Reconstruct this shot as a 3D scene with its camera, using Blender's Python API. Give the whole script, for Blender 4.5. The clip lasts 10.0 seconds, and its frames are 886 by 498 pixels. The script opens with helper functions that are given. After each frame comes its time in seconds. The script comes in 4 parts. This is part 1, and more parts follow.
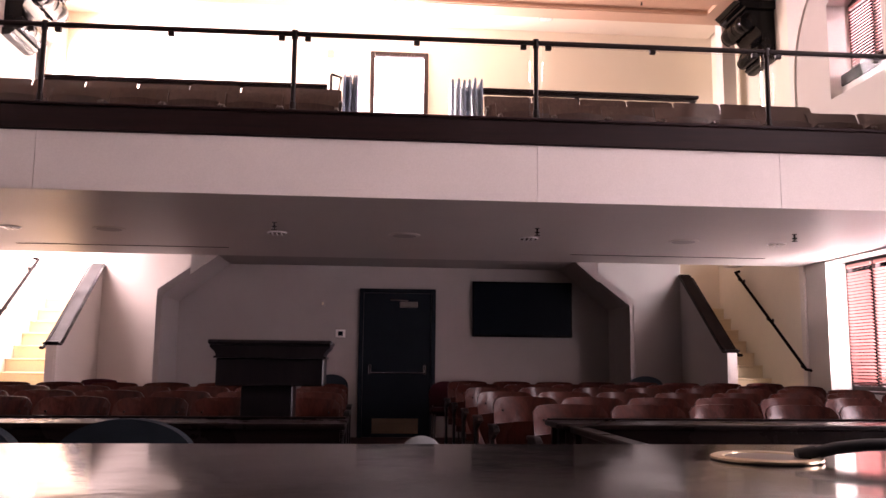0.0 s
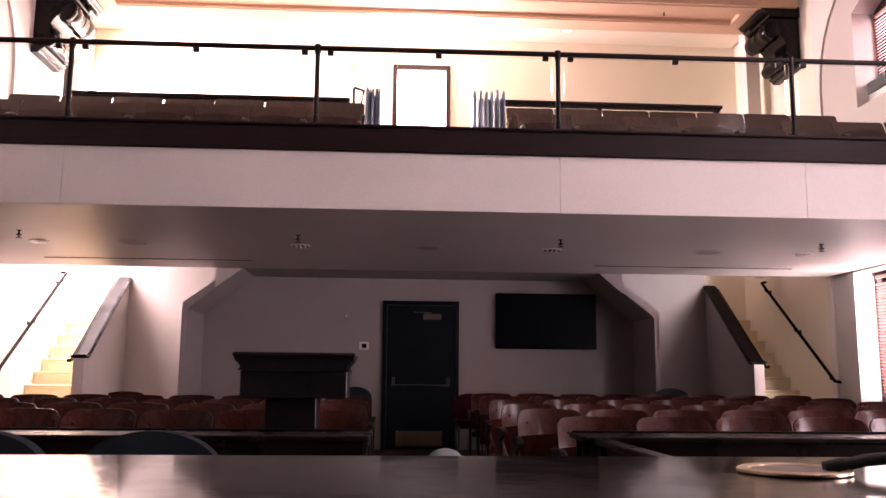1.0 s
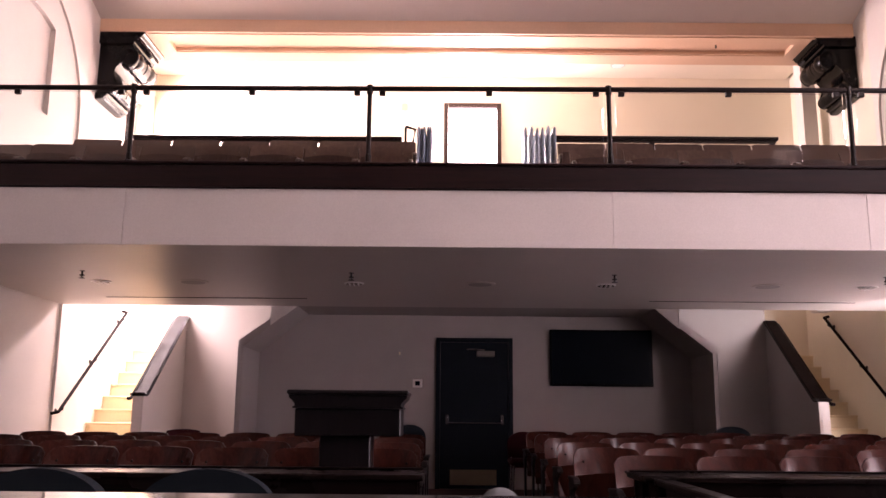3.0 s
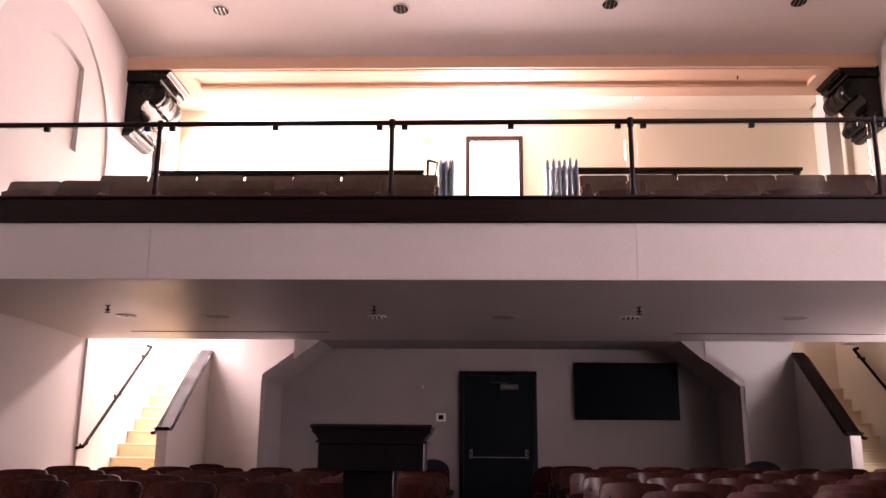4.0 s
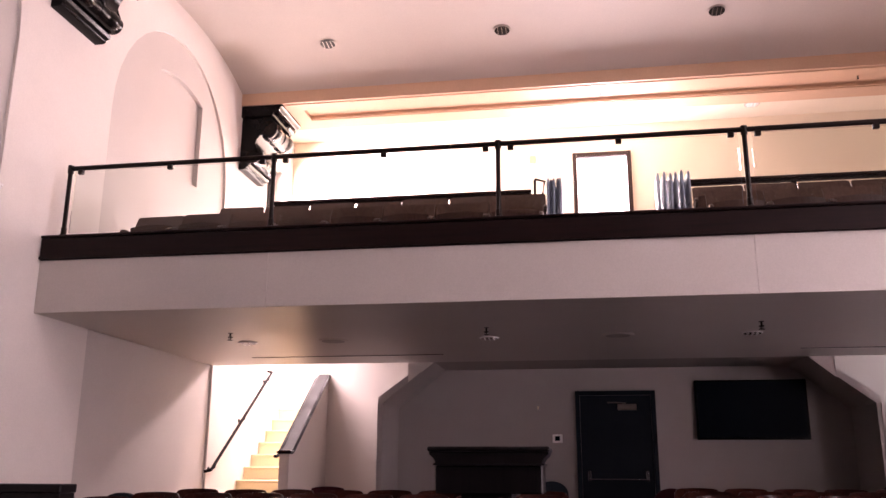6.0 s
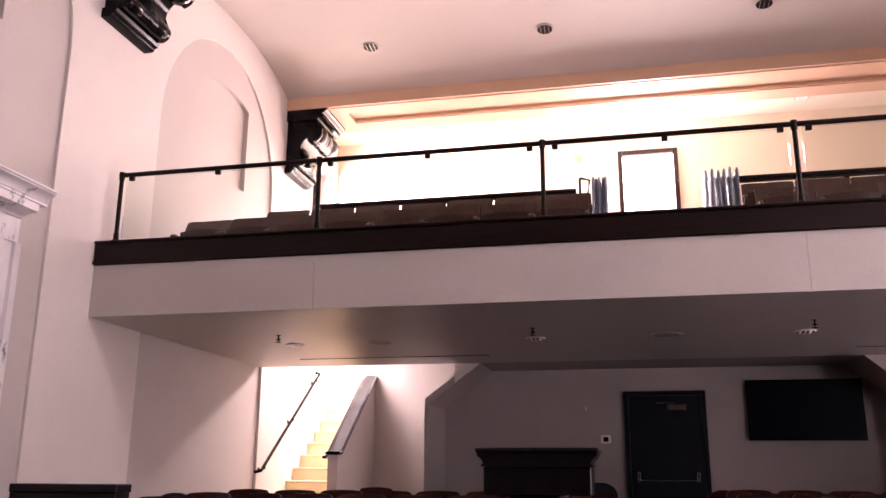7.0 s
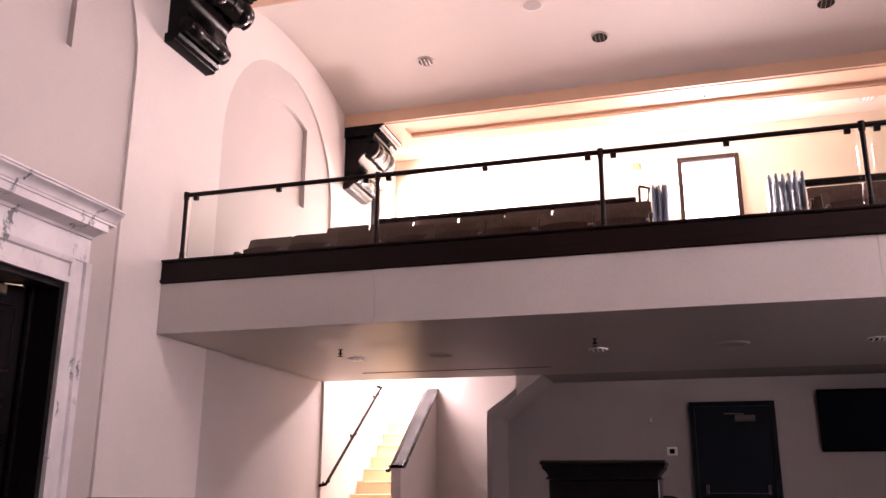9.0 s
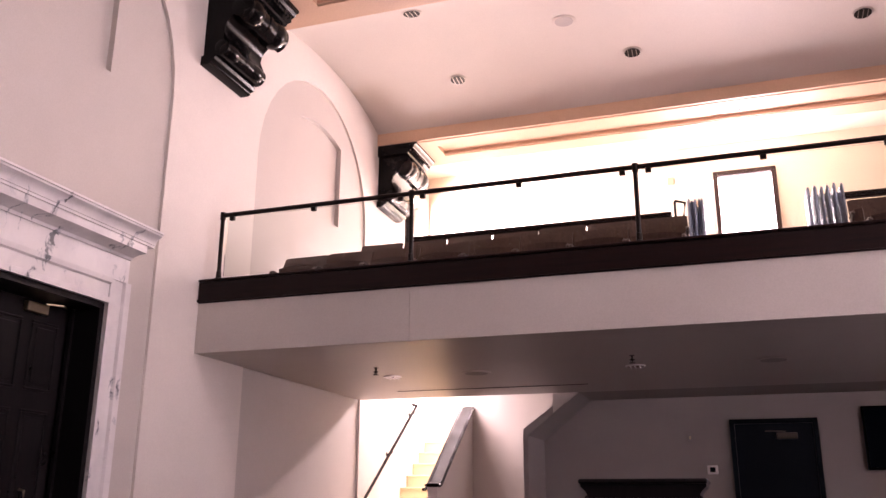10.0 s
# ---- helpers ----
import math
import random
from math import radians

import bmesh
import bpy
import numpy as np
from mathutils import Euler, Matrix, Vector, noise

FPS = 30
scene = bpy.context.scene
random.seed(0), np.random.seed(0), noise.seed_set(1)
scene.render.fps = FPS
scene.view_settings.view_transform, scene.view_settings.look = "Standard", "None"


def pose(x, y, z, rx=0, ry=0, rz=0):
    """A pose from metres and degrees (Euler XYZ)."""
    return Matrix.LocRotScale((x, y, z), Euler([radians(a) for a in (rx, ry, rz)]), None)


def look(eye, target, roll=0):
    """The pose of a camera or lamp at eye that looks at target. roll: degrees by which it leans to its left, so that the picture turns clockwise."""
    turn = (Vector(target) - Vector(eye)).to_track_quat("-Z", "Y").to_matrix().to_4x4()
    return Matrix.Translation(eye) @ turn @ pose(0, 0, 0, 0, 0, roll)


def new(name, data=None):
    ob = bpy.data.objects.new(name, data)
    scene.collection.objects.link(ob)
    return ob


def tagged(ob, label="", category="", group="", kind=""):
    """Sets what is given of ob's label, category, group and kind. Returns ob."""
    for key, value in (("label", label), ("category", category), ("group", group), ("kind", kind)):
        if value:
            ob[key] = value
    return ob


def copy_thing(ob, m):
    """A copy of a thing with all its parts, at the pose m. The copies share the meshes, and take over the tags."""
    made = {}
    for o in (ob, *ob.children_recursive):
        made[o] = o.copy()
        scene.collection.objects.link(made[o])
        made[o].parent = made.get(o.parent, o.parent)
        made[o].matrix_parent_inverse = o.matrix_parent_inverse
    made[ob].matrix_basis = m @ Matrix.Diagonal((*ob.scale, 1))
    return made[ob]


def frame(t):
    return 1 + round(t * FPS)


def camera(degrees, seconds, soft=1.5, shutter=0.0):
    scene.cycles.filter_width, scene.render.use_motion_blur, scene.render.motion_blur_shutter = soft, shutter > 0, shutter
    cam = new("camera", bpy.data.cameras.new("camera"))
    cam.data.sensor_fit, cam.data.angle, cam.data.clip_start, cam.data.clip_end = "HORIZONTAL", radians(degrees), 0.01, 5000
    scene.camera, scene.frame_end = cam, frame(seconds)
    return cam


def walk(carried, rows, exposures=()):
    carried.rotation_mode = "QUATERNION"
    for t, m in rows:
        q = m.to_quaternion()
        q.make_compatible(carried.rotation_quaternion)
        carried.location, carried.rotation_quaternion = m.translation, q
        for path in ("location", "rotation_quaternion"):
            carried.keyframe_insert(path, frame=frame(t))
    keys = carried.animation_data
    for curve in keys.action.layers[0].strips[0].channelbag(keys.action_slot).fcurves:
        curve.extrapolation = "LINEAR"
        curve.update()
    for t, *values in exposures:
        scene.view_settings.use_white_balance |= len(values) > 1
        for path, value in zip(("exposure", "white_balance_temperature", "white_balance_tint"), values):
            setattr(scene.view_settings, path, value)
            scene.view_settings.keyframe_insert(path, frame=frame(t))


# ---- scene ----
cam = camera(54.57, 10.0)
PATH = [
    (0, -0.000, -0.000, 1.050, 97.80, -0.54, -5.02),
    (0.5, 0.001, -0.000, 1.049, 98.19, -0.52, -4.24),
    (1, 0.002, 0.000, 1.049, 98.59, -0.47, -3.45),
    (1.5, 0.002, 0.001, 1.049, 99.08, -0.48, -2.46),
    (2, 0.004, 0.002, 1.050, 99.35, -0.46, -1.45),
    (2.5, 0.004, 0.000, 1.049, 100.10, -0.46, -0.60),
    (4, 0.002, 0.008, 1.050, 103.19, -0.45, 1.64),
    (4.5, -0.001, 0.009, 1.050, 104.25, -0.34, 2.88),
    (5, -0.002, 0.010, 1.051, 104.40, -0.26, 4.82),
    (5.5, -0.003, 0.013, 1.052, 104.44, -0.22, 7.08),
    (7, -0.007, 0.015, 1.056, 104.55, -0.31, 12.24),
    (7.5, -0.005, 0.012, 1.056, 104.46, -0.36, 13.08),
    (8, -0.002, 0.008, 1.055, 105.12, -0.38, 13.74),
    (8.5, -0.017, 0.013, 1.057, 105.32, -0.23, 14.64),
    (9, -0.022, 0.012, 1.056, 105.36, -0.15, 16.25),
    (9.5, -0.027, 0.015, 1.055, 105.93, -0.15, 17.62),
    (10, -0.032, 0.017, 1.055, 106.53, -0.19, 18.56),
]
walk(cam, [(t, pose(x, y, z, rx, ry, rz)) for t, x, y, z, rx, ry, rz in PATH],
     exposures=[(0, 0.16, 6500, 41), (2.5, 0.13, 6500, 41), (4.5, -0.08, 6500, 41), (10, -0.1, 6500, 41)])

# ---- world, sun, large lights ----
world = bpy.data.worlds.new("sky")
scene.world = world
world.use_nodes = True
wn = world.node_tree
sky = wn.nodes.new("ShaderNodeTexSky")
sky.sky_type, sky.sun_disc = "NISHITA", False
sky.sun_elevation, sky.sun_rotation = radians(32), radians(-3.5)
wn.links.new(sky.outputs[0], wn.nodes["Background"].inputs[0])
wn.nodes["Background"].inputs[1].default_value = 0.15

sun = new("sun", bpy.data.lights.new("sun", "SUN"))
sun.data.energy, sun.data.angle, sun.data.color = 2.5, radians(0.6), (1.0, 0.93, 0.84)
sun.matrix_world = look((-1.2, 20, 15), (0, 0, 0))


def window_light(name, at, aim, w, h, watts, color):
    lamp = new(name, bpy.data.lights.new(name, "AREA"))
    lamp.data.shape, lamp.data.size, lamp.data.size_y = "RECTANGLE", w, h
    lamp.data.energy, lamp.data.color = watts, color
    lamp.matrix_world = look(at, aim)
    return lamp


DAY = (0.97, 0.93, 0.865)
WARM = (1.0, 0.895, 0.795)
EAST = (0.93, 0.95, 0.85)
# daylight in the outer wall openings; west stair and landing ones are added
window_light("rear_window_light", (0.42, 13.72, 5.3), (1.3, 5.5, 5.8), 0.85, 1.7, 405, WARM)
window_light("added_stair_light", (-4.88, 11.72, 3.55), (-2.2, 12.6, 1.5), 0.55, 1.7, 175, WARM)
window_light("rear_stair_window_light", (-4.3, 13.74, 4.05), (-5.2, 9.5, 1.0), 0.8, 0.42, 520, WARM)
window_light("added_landing_light", (-4.88, 12.75, 5.2), (-2.6, 14.7, 4.9), 1.0, 1.7, 680, WARM).data.spread = radians(104)
window_light("high_window_light", (6.05, 4.84, 5.15), (0, 4.84, 4.0), 1.05, 1.3, 148, DAY)
window_light("high_window_light", (6.2, 0.19, 4.82), (0, 1.4, 4.2), 1.05, 0.72, 120, DAY)
window_light("low_window_light", (6.05, 4.84, 1.6), (0, 4.84, 1.6), 1.05, 1.55, 15, DAY)
window_light("low_window_light", (6.28, 9.2, 1.6), (6.12, 10.6, 2.1), 0.7, 1.5, 165, EAST).data.spread = radians(105)

# ---- materials ----


def base_mat(name):
    m = bpy.data.materials.new(name)
    m.use_nodes = True
    nt = m.node_tree
    return m, nt, nt.nodes["Principled BSDF"]


def noise_tex(nt, scale, detail=4.0, rough=0.6, stretch=None):
    co = nt.nodes.new("ShaderNodeTexCoord")
    mp = nt.nodes.new("ShaderNodeMapping")
    mp.inputs["Scale"].default_value = stretch or (1, 1, 1)
    nt.links.new(co.outputs["Object"], mp.inputs[0])
    n = nt.nodes.new("ShaderNodeTexNoise")
    n.inputs["Scale"].default_value = scale
    n.inputs["Detail"].default_value = detail
    n.inputs["Roughness"].default_value = rough
    nt.links.new(mp.outputs[0], n.inputs["Vector"])
    return n


def ramp(nt, src, stops):
    r = nt.nodes.new("ShaderNodeValToRGB")
    e = r.color_ramp.elements
    while len(e) < len(stops):
        e.new(0.5)
    for k, (p, c) in enumerate(stops):
        e[k].position, e[k].color = p, (*c, 1)
    nt.links.new(src, r.inputs[0])
    return r


def shade(c, k):
    return tuple(min(1.0, v * k) for v in c)


def mix(nt, fac, a, b, mode="MIX"):
    m = nt.nodes.new("ShaderNodeMix")
    m.data_type, m.blend_type = "RGBA", mode
    if isinstance(fac, float):
        m.inputs[0].default_value = fac
    else:
        nt.links.new(fac, m.inputs[0])
    for sock, v in ((m.inputs[6], a), (m.inputs[7], b)):
        if isinstance(v, tuple):
            sock.default_value = (*v, 1)
        else:
            nt.links.new(v, sock)
    return m.outputs[2]


def bump(nt, bsdf, src, strength, dist):
    b = nt.nodes.new("ShaderNodeBump")
    b.inputs["Strength"].default_value, b.inputs["Distance"].default_value = strength, dist
    nt.links.new(src, b.inputs["Height"])
    nt.links.new(b.outputs[0], bsdf.inputs["Normal"])


def painted(name, color, rough=0.6, var=0.06, grain=60.0, relief=0.15, metal=0.0, coat=0.0, blotch=1.3, spec=0.5):
    """Paint or plain coating: cloudy large tone, fine roller grain."""
    m, nt, b = base_mat(name)
    big = noise_tex(nt, blotch, 5)
    small = noise_tex(nt, grain, 3)
    c = ramp(nt, big.outputs[0], [(0.3, shade(color, 1 - var)), (0.7, shade(color, 1 + var))])
    c2 = ramp(nt, small.outputs[0], [(0.35, (0.93, 0.93, 0.93)), (0.65, (1, 1, 1))])
    nt.links.new(mix(nt, 1.0, c.outputs[0], c2.outputs[0], "MULTIPLY"), b.inputs["Base Color"])
    rr = ramp(nt, big.outputs[0], [(0.3, (rough * 0.9,) * 3), (0.7, (min(1, rough * 1.12),) * 3)])
    nt.links.new(rr.outputs[0], b.inputs["Roughness"])
    b.inputs["Metallic"].default_value = metal
    b.inputs["Coat Weight"].default_value = coat
    b.inputs["Specular IOR Level"].default_value = spec
    if relief:
        bump(nt, b, small.outputs[0], relief, 0.004)
    return m


def wood(name, dark, light, rough=0.35, along="z", scale=7.0, coat=0.3, vary=False, spec=0.5):
    """Varnished timber with grain along one axis and worn patches."""
    m, nt, b = base_mat(name)
    st = {"x": (0.06, 1, 1), "y": (1, 0.06, 1), "z": (1, 1, 0.06)}[along]
    g = noise_tex(nt, scale * 6, 6, 0.7, st)
    w = noise_tex(nt, 2.5, 4)
    c = ramp(nt, g.outputs[0], [(0.3, dark), (0.52, tuple((a + q) / 2 for a, q in zip(dark, light))), (0.75, light)])
    w2 = ramp(nt, w.outputs[0], [(0.3, (0.75, 0.75, 0.75)), (0.7, (1, 1, 1))])
    col = mix(nt, 1.0, c.outputs[0], w2.outputs[0], "MULTIPLY")
    if vary:
        oi = nt.nodes.new("ShaderNodeObjectInfo")
        r3 = ramp(nt, oi.outputs["Random"], [(0.0, (0.7, 0.66, 0.62)), (1.0, (1.0, 1.0, 1.0))])
        col = mix(nt, 1.0, col, r3.outputs[0], "MULTIPLY")
    nt.links.new(col, b.inputs["Base Color"])
    rr = ramp(nt, w.outputs[0], [(0.3, (rough * 0.8,) * 3), (0.75, (rough * 1.3,) * 3)])
    nt.links.new(rr.outputs[0], b.inputs["Roughness"])
    b.inputs["Specular IOR Level"].default_value = spec
    b.inputs["Coat Weight"].default_value, b.inputs["Coat Roughness"].default_value = coat, 0.15
    bump(nt, b, g.outputs[0], 0.12, 0.003)
    return m


def marble_mat():
    """White marble: soft grey clouds and a few short blue-grey streaks."""
    m, nt, b = base_mat("marble")
    warp = noise_tex(nt, 3.0, 4, 0.6)
    co = nt.nodes.new("ShaderNodeTexCoord")
    add = nt.nodes.new("ShaderNodeMixRGB")
    add.blend_type = "ADD"
    add.inputs[0].default_value = 0.35
    nt.links.new(co.outputs["Object"], add.inputs[1])
    nt.links.new(warp.outputs["Color"], add.inputs[2])
    mp = nt.nodes.new("ShaderNodeMapping")
    mp.inputs["Rotation"].default_value = (0.5, 0.3, 0.2)
    mp.inputs["Scale"].default_value = (1.0, 2.6, 1.0)
    nt.links.new(add.outputs[0], mp.inputs[0])
    n = nt.nodes.new("ShaderNodeTexNoise")
    n.inputs["Scale"].default_value, n.inputs["Detail"].default_value, n.inputs["Roughness"].default_value = 3.0, 4.5, 0.6
    nt.links.new(mp.outputs[0], n.inputs["Vector"])
    vein = ramp(nt, n.outputs[0], [(0.32, (0.16, 0.17, 0.18)), (0.345, (0.5, 0.5, 0.52)), (0.385, (0.77, 0.74, 0.73)), (0.62, (0.79, 0.76, 0.75)), (0.74, (0.60, 0.595, 0.61))])
    cloud = ramp(nt, warp.outputs[0], [(0.3, (0.84, 0.84, 0.86)), (0.6, (1, 1, 1))])
    nt.links.new(mix(nt, 1.0, vein.outputs[0], cloud.outputs[0], "MULTIPLY"), b.inputs["Base Color"])
    b.inputs["Roughness"].default_value = 0.32
    return m


def glass_mat(name, tint):
    m, nt, b = base_mat(name)
    out = nt.nodes["Material Output"]
    g = nt.nodes.new("ShaderNodeBsdfGlossy")
    g.inputs["Roughness"].default_value = 0.02
    t = nt.nodes.new("ShaderNodeBsdfTransparent")
    t.inputs[0].default_value = (*tint, 1)
    fr = nt.nodes.new("ShaderNodeFresnel")
    fr.inputs[0].default_value = 1.19
    mx = nt.nodes.new("ShaderNodeMixShader")
    nt.links.new(fr.outputs[0], mx.inputs[0])
    nt.links.new(t.outputs[0], mx.inputs[1])
    nt.links.new(g.outputs[0], mx.inputs[2])
    nt.links.new(mx.outputs[0], out.inputs[0])
    return m


def glow_mat(name, color, strength):
    m, nt, b = base_mat(name)
    b.inputs["Base Color"].default_value = (*color, 1)
    b.inputs["Emission Color"].default_value = (*color, 1)
    b.inputs["Emission Strength"].default_value = strength
    return m


M_WALL = painted("wall_paint", (0.745, 0.695, 0.648), 0.65, 0.035, 90, 0.2)
# recessed panels: the wall colour at about three quarters strength
M_RECESS = painted("recess_tone", (0.55, 0.51, 0.477), 0.65, 0.035, 90, 0.2)
# wall paint darkened: the shade under the balcony is put into this colour
M_WALL_SHADED = painted("shaded_wall_paint", (0.36, 0.324, 0.31), 0.6, 0.05, 90, 0.2, spec=0.3)
M_CREAM = painted("cream_wall_paint", (0.82, 0.75, 0.62), 0.65, 0.04, 90, 0.2)
M_TAN = painted("tan_trim_paint", (0.64, 0.43, 0.29), 0.55, 0.05, 70, 0.1)
# both whites are darker than wall_paint; the ceiling's offsets overbright lamps
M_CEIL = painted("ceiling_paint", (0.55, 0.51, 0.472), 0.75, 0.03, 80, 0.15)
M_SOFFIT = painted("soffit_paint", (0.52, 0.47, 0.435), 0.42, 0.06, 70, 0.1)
M_FASCIA = painted("fascia_paint", (0.59, 0.55, 0.513), 0.6, 0.05, 90, 0.2, blotch=0.8)
M_STEP = painted("step_paint", (0.74, 0.62, 0.41), 0.55, 0.05, 60, 0.1)
M_CARPET = painted("carpet", (0.085, 0.045, 0.04), 0.95, 0.2, 220, 0.6, spec=0.1)
M_BLACK = painted("black_gloss_paint", (0.004, 0.0035, 0.0035), 0.17, 0.2, 40, 0.05, spec=0.12)
M_BRONZE = painted("dark_bronze_metal", (0.012, 0.008, 0.007), 0.4, 0.15, 60, 0.1, spec=0.12)
M_NAVY = painted("dark_blue_paint", (0.006, 0.010, 0.015), 0.45, 0.12, 60, 0.1, spec=0.15)
M_BAND = wood("dark_band_wood", (0.007, 0.003, 0.003), (0.019, 0.007, 0.006), 0.45, "x", 5, 0.0, spec=0.18)
M_DARKWOOD = wood("dark_wood", (0.0065, 0.0055, 0.0065), (0.0135, 0.0105, 0.011), 0.34, "z", 5, 0.0, spec=0.2)
M_TABLE = wood("table_wood", (0.005, 0.0035, 0.0035), (0.013, 0.007, 0.006), 0.28, "x", 5, 0.0, spec=0.08)
M_BENCH = wood("bench_wood", (0.008, 0.005, 0.005), (0.024, 0.015, 0.012), 0.16, "x", 4, 0.0, spec=0.3)
# handling marks and slight waviness on the polished bench
_nt = M_BENCH.node_tree
_b = _nt.nodes["Principled BSDF"]
_n1, _n2 = noise_tex(_nt, 14, 3, 0.6), noise_tex(_nt, 4.5, 6, 0.7)
_rr = ramp(_nt, _n2.outputs[0], [(0.38, (0.06,) * 3), (0.52, (0.09,) * 3), (0.66, (0.15,) * 3)])
_nt.links.new(_rr.outputs[0], _b.inputs["Roughness"])
bump(_nt, _b, _n1.outputs[0], 0.05, 0.005)
_b.inputs["Coat Weight"].default_value, _b.inputs["Coat Roughness"].default_value = 0.04, 0.3
M_PLY = wood("seat_plywood", (0.024, 0.0072, 0.0055), (0.082, 0.023, 0.0155), 0.27, "z", 6, 0.02, True, spec=0.11)
M_PLYB = wood("balcony_seat_plywood", (0.06, 0.032, 0.024), (0.13, 0.076, 0.058), 0.38, "z", 6, 0.1, True, spec=0.3)
M_CAP = wood("rail_cap_wood", (0.005, 0.003, 0.003), (0.012, 0.006, 0.005), 0.58, "y", 5, 0.0, spec=0.025)
M_IRON = painted("seat_iron", (0.008, 0.006, 0.006), 0.4, 0.2, 90, 0.2, spec=0.12)
M_SEATFRAME = painted("brown_seat_iron", (0.10, 0.075, 0.062), 0.4, 0.15, 90, 0.15, spec=0.3)
M_MARBLE = marble_mat()
M_BRASS = painted("brass", (0.6, 0.5, 0.34), 0.28, 0.1, 50, 0.05, metal=1.0)
M_STEEL = painted("bright_steel", (0.62, 0.62, 0.62), 0.25, 0.08, 50, 0.05, metal=1.0)
M_DULLMETAL = painted("dull_metal", (0.22, 0.19, 0.16), 0.35, 0.1, 50, 0.05, metal=1.0)
M_WHITE = painted("white_plastic", (0.85, 0.82, 0.80), 0.45, 0.03, 60, 0.05)
M_SCREEN = painted("black_screen", (0.0025, 0.0055, 0.010), 0.35, 0.1, 50, 0.0, spec=0.05)
M_FABRIC = painted("blue_fabric", (0.013, 0.019, 0.025), 0.9, 0.15, 260, 0.5, spec=0.15)
M_REDFAB = painted("dark_red_fabric", (0.035, 0.005, 0.008), 0.9, 0.15, 260, 0.5, spec=0.15)
M_CHAIRBLUE = painted("folding_chair_steel", (0.32, 0.38, 0.50), 0.55, 0.1, 60, 0.05, spec=0.15)
M_PALEFAB = painted("pale_grey_fabric", (0.16, 0.18, 0.19), 0.9, 0.1, 260, 0.4)
M_RUBBER = painted("black_rubber", (0.010, 0.010, 0.010), 0.5, 0.1, 80, 0.1)
M_BLIND = painted("red_wood_slat", (0.60, 0.27, 0.25), 0.5, 0.12, 60, 0.1)
M_FRAME = painted("window_frame_paint", (0.03, 0.016, 0.015), 0.45, 0.12, 60, 0.1, spec=0.25)
M_GLASS = glass_mat("clear_glass", (0.94, 0.96, 0.95))
M_REFLECTOR = painted("lamp_reflector", (0.8, 0.78, 0.76), 0.15, 0.05, 30, 0.0, metal=1.0)
# matte and dark: the unlit mirror's dark look is put into the colour
M_DIMREFLECTOR = painted("dim_lamp_reflector", (0.02, 0.018, 0.017), 0.5, 0.05, 30, 0.0, spec=0.04)
M_GREY = painted("speaker_grille", (0.36, 0.33, 0.32), 0.7, 0.06, 200, 0.5)
M_DAYLIGHT = glow_mat("bright_daylight", (1.0, 0.93, 0.90), 14.0)

# ---- builders ----


def box(bm, x0, x1, y0, y1, z0, z1, bev=0.0):
    v = [bm.verts.new((x, y, z)) for x in (x0, x1) for y in (y0, y1) for z in (z0, z1)]
    fs = [bm.faces.new([v[k] for k in q]) for q in ((0, 1, 3, 2), (4, 6, 7, 5), (0, 4, 5, 1), (2, 3, 7, 6), (0, 2, 6, 4), (1, 5, 7, 3))]
    if bev:
        es = {e for f in fs for e in f.edges}
        bmesh.ops.bevel(bm, geom=list(es), offset=bev, segments=1, affect="EDGES", profile=0.5)
    return bm


def prism(bm, pts, axis, a, b):
    """A polygon extruded along an axis: pts are the two other coordinates in xyz order."""
    def put(p, h):
        return {"x": (h, p[0], p[1]), "y": (p[0], h, p[1]), "z": (p[0], p[1], h)}[axis]
    lo = [bm.verts.new(put(p, a)) for p in pts]
    hi = [bm.verts.new(put(p, b)) for p in pts]
    bm.faces.new(lo)
    bm.faces.new(list(reversed(hi)))
    n = len(pts)
    for k in range(n):
        bm.faces.new((lo[k], hi[k], hi[(k + 1) % n], lo[(k + 1) % n]))
    return bm


def lathe(bm, profile, m, seg=20):
    """profile: (radius, height) pairs turned about the local z axis, placed by matrix m."""
    rings = []
    for r, h in profile:
        rings.append([bm.verts.new(m @ Vector((r * math.cos(2 * math.pi * k / seg), r * math.sin(2 * math.pi * k / seg), h))) for k in range(seg)])
    for a, b in zip(rings, rings[1:]):
        for k in range(seg):
            bm.faces.new((a[k], a[(k + 1) % seg], b[(k + 1) % seg], b[k]))
    bm.faces.new(list(reversed(rings[0])))
    bm.faces.new(rings[-1])
    return bm


def rod(bm, a, b, r, seg=12):
    a, b = Vector(a), Vector(b)
    d = b - a
    m = Matrix.Translation(a) @ d.to_track_quat("Z", "Y").to_matrix().to_4x4()
    return lathe(bm, [(r, 0), (r, d.length)], m, seg)


def tube(bm, pts, r, seg=10):
    """A round bar through a list of points."""
    pts = [Vector(p) for p in pts]
    rings = []
    for k, p in enumerate(pts):
        d = (pts[min(k + 1, len(pts) - 1)] - pts[max(k - 1, 0)]).normalized()
        q = d.to_track_quat("Z", "Y")
        rings.append([bm.verts.new(p + q @ Vector((r * math.cos(2 * math.pi * j / seg), r * math.sin(2 * math.pi * j / seg), 0))) for j in range(seg)])
    for a, b in zip(rings, rings[1:]):
        for j in range(seg):
            bm.faces.new((a[j], a[(j + 1) % seg], b[(j + 1) % seg], b[j]))
    bm.faces.new(list(reversed(rings[0])))
    bm.faces.new(rings[-1])
    return bm


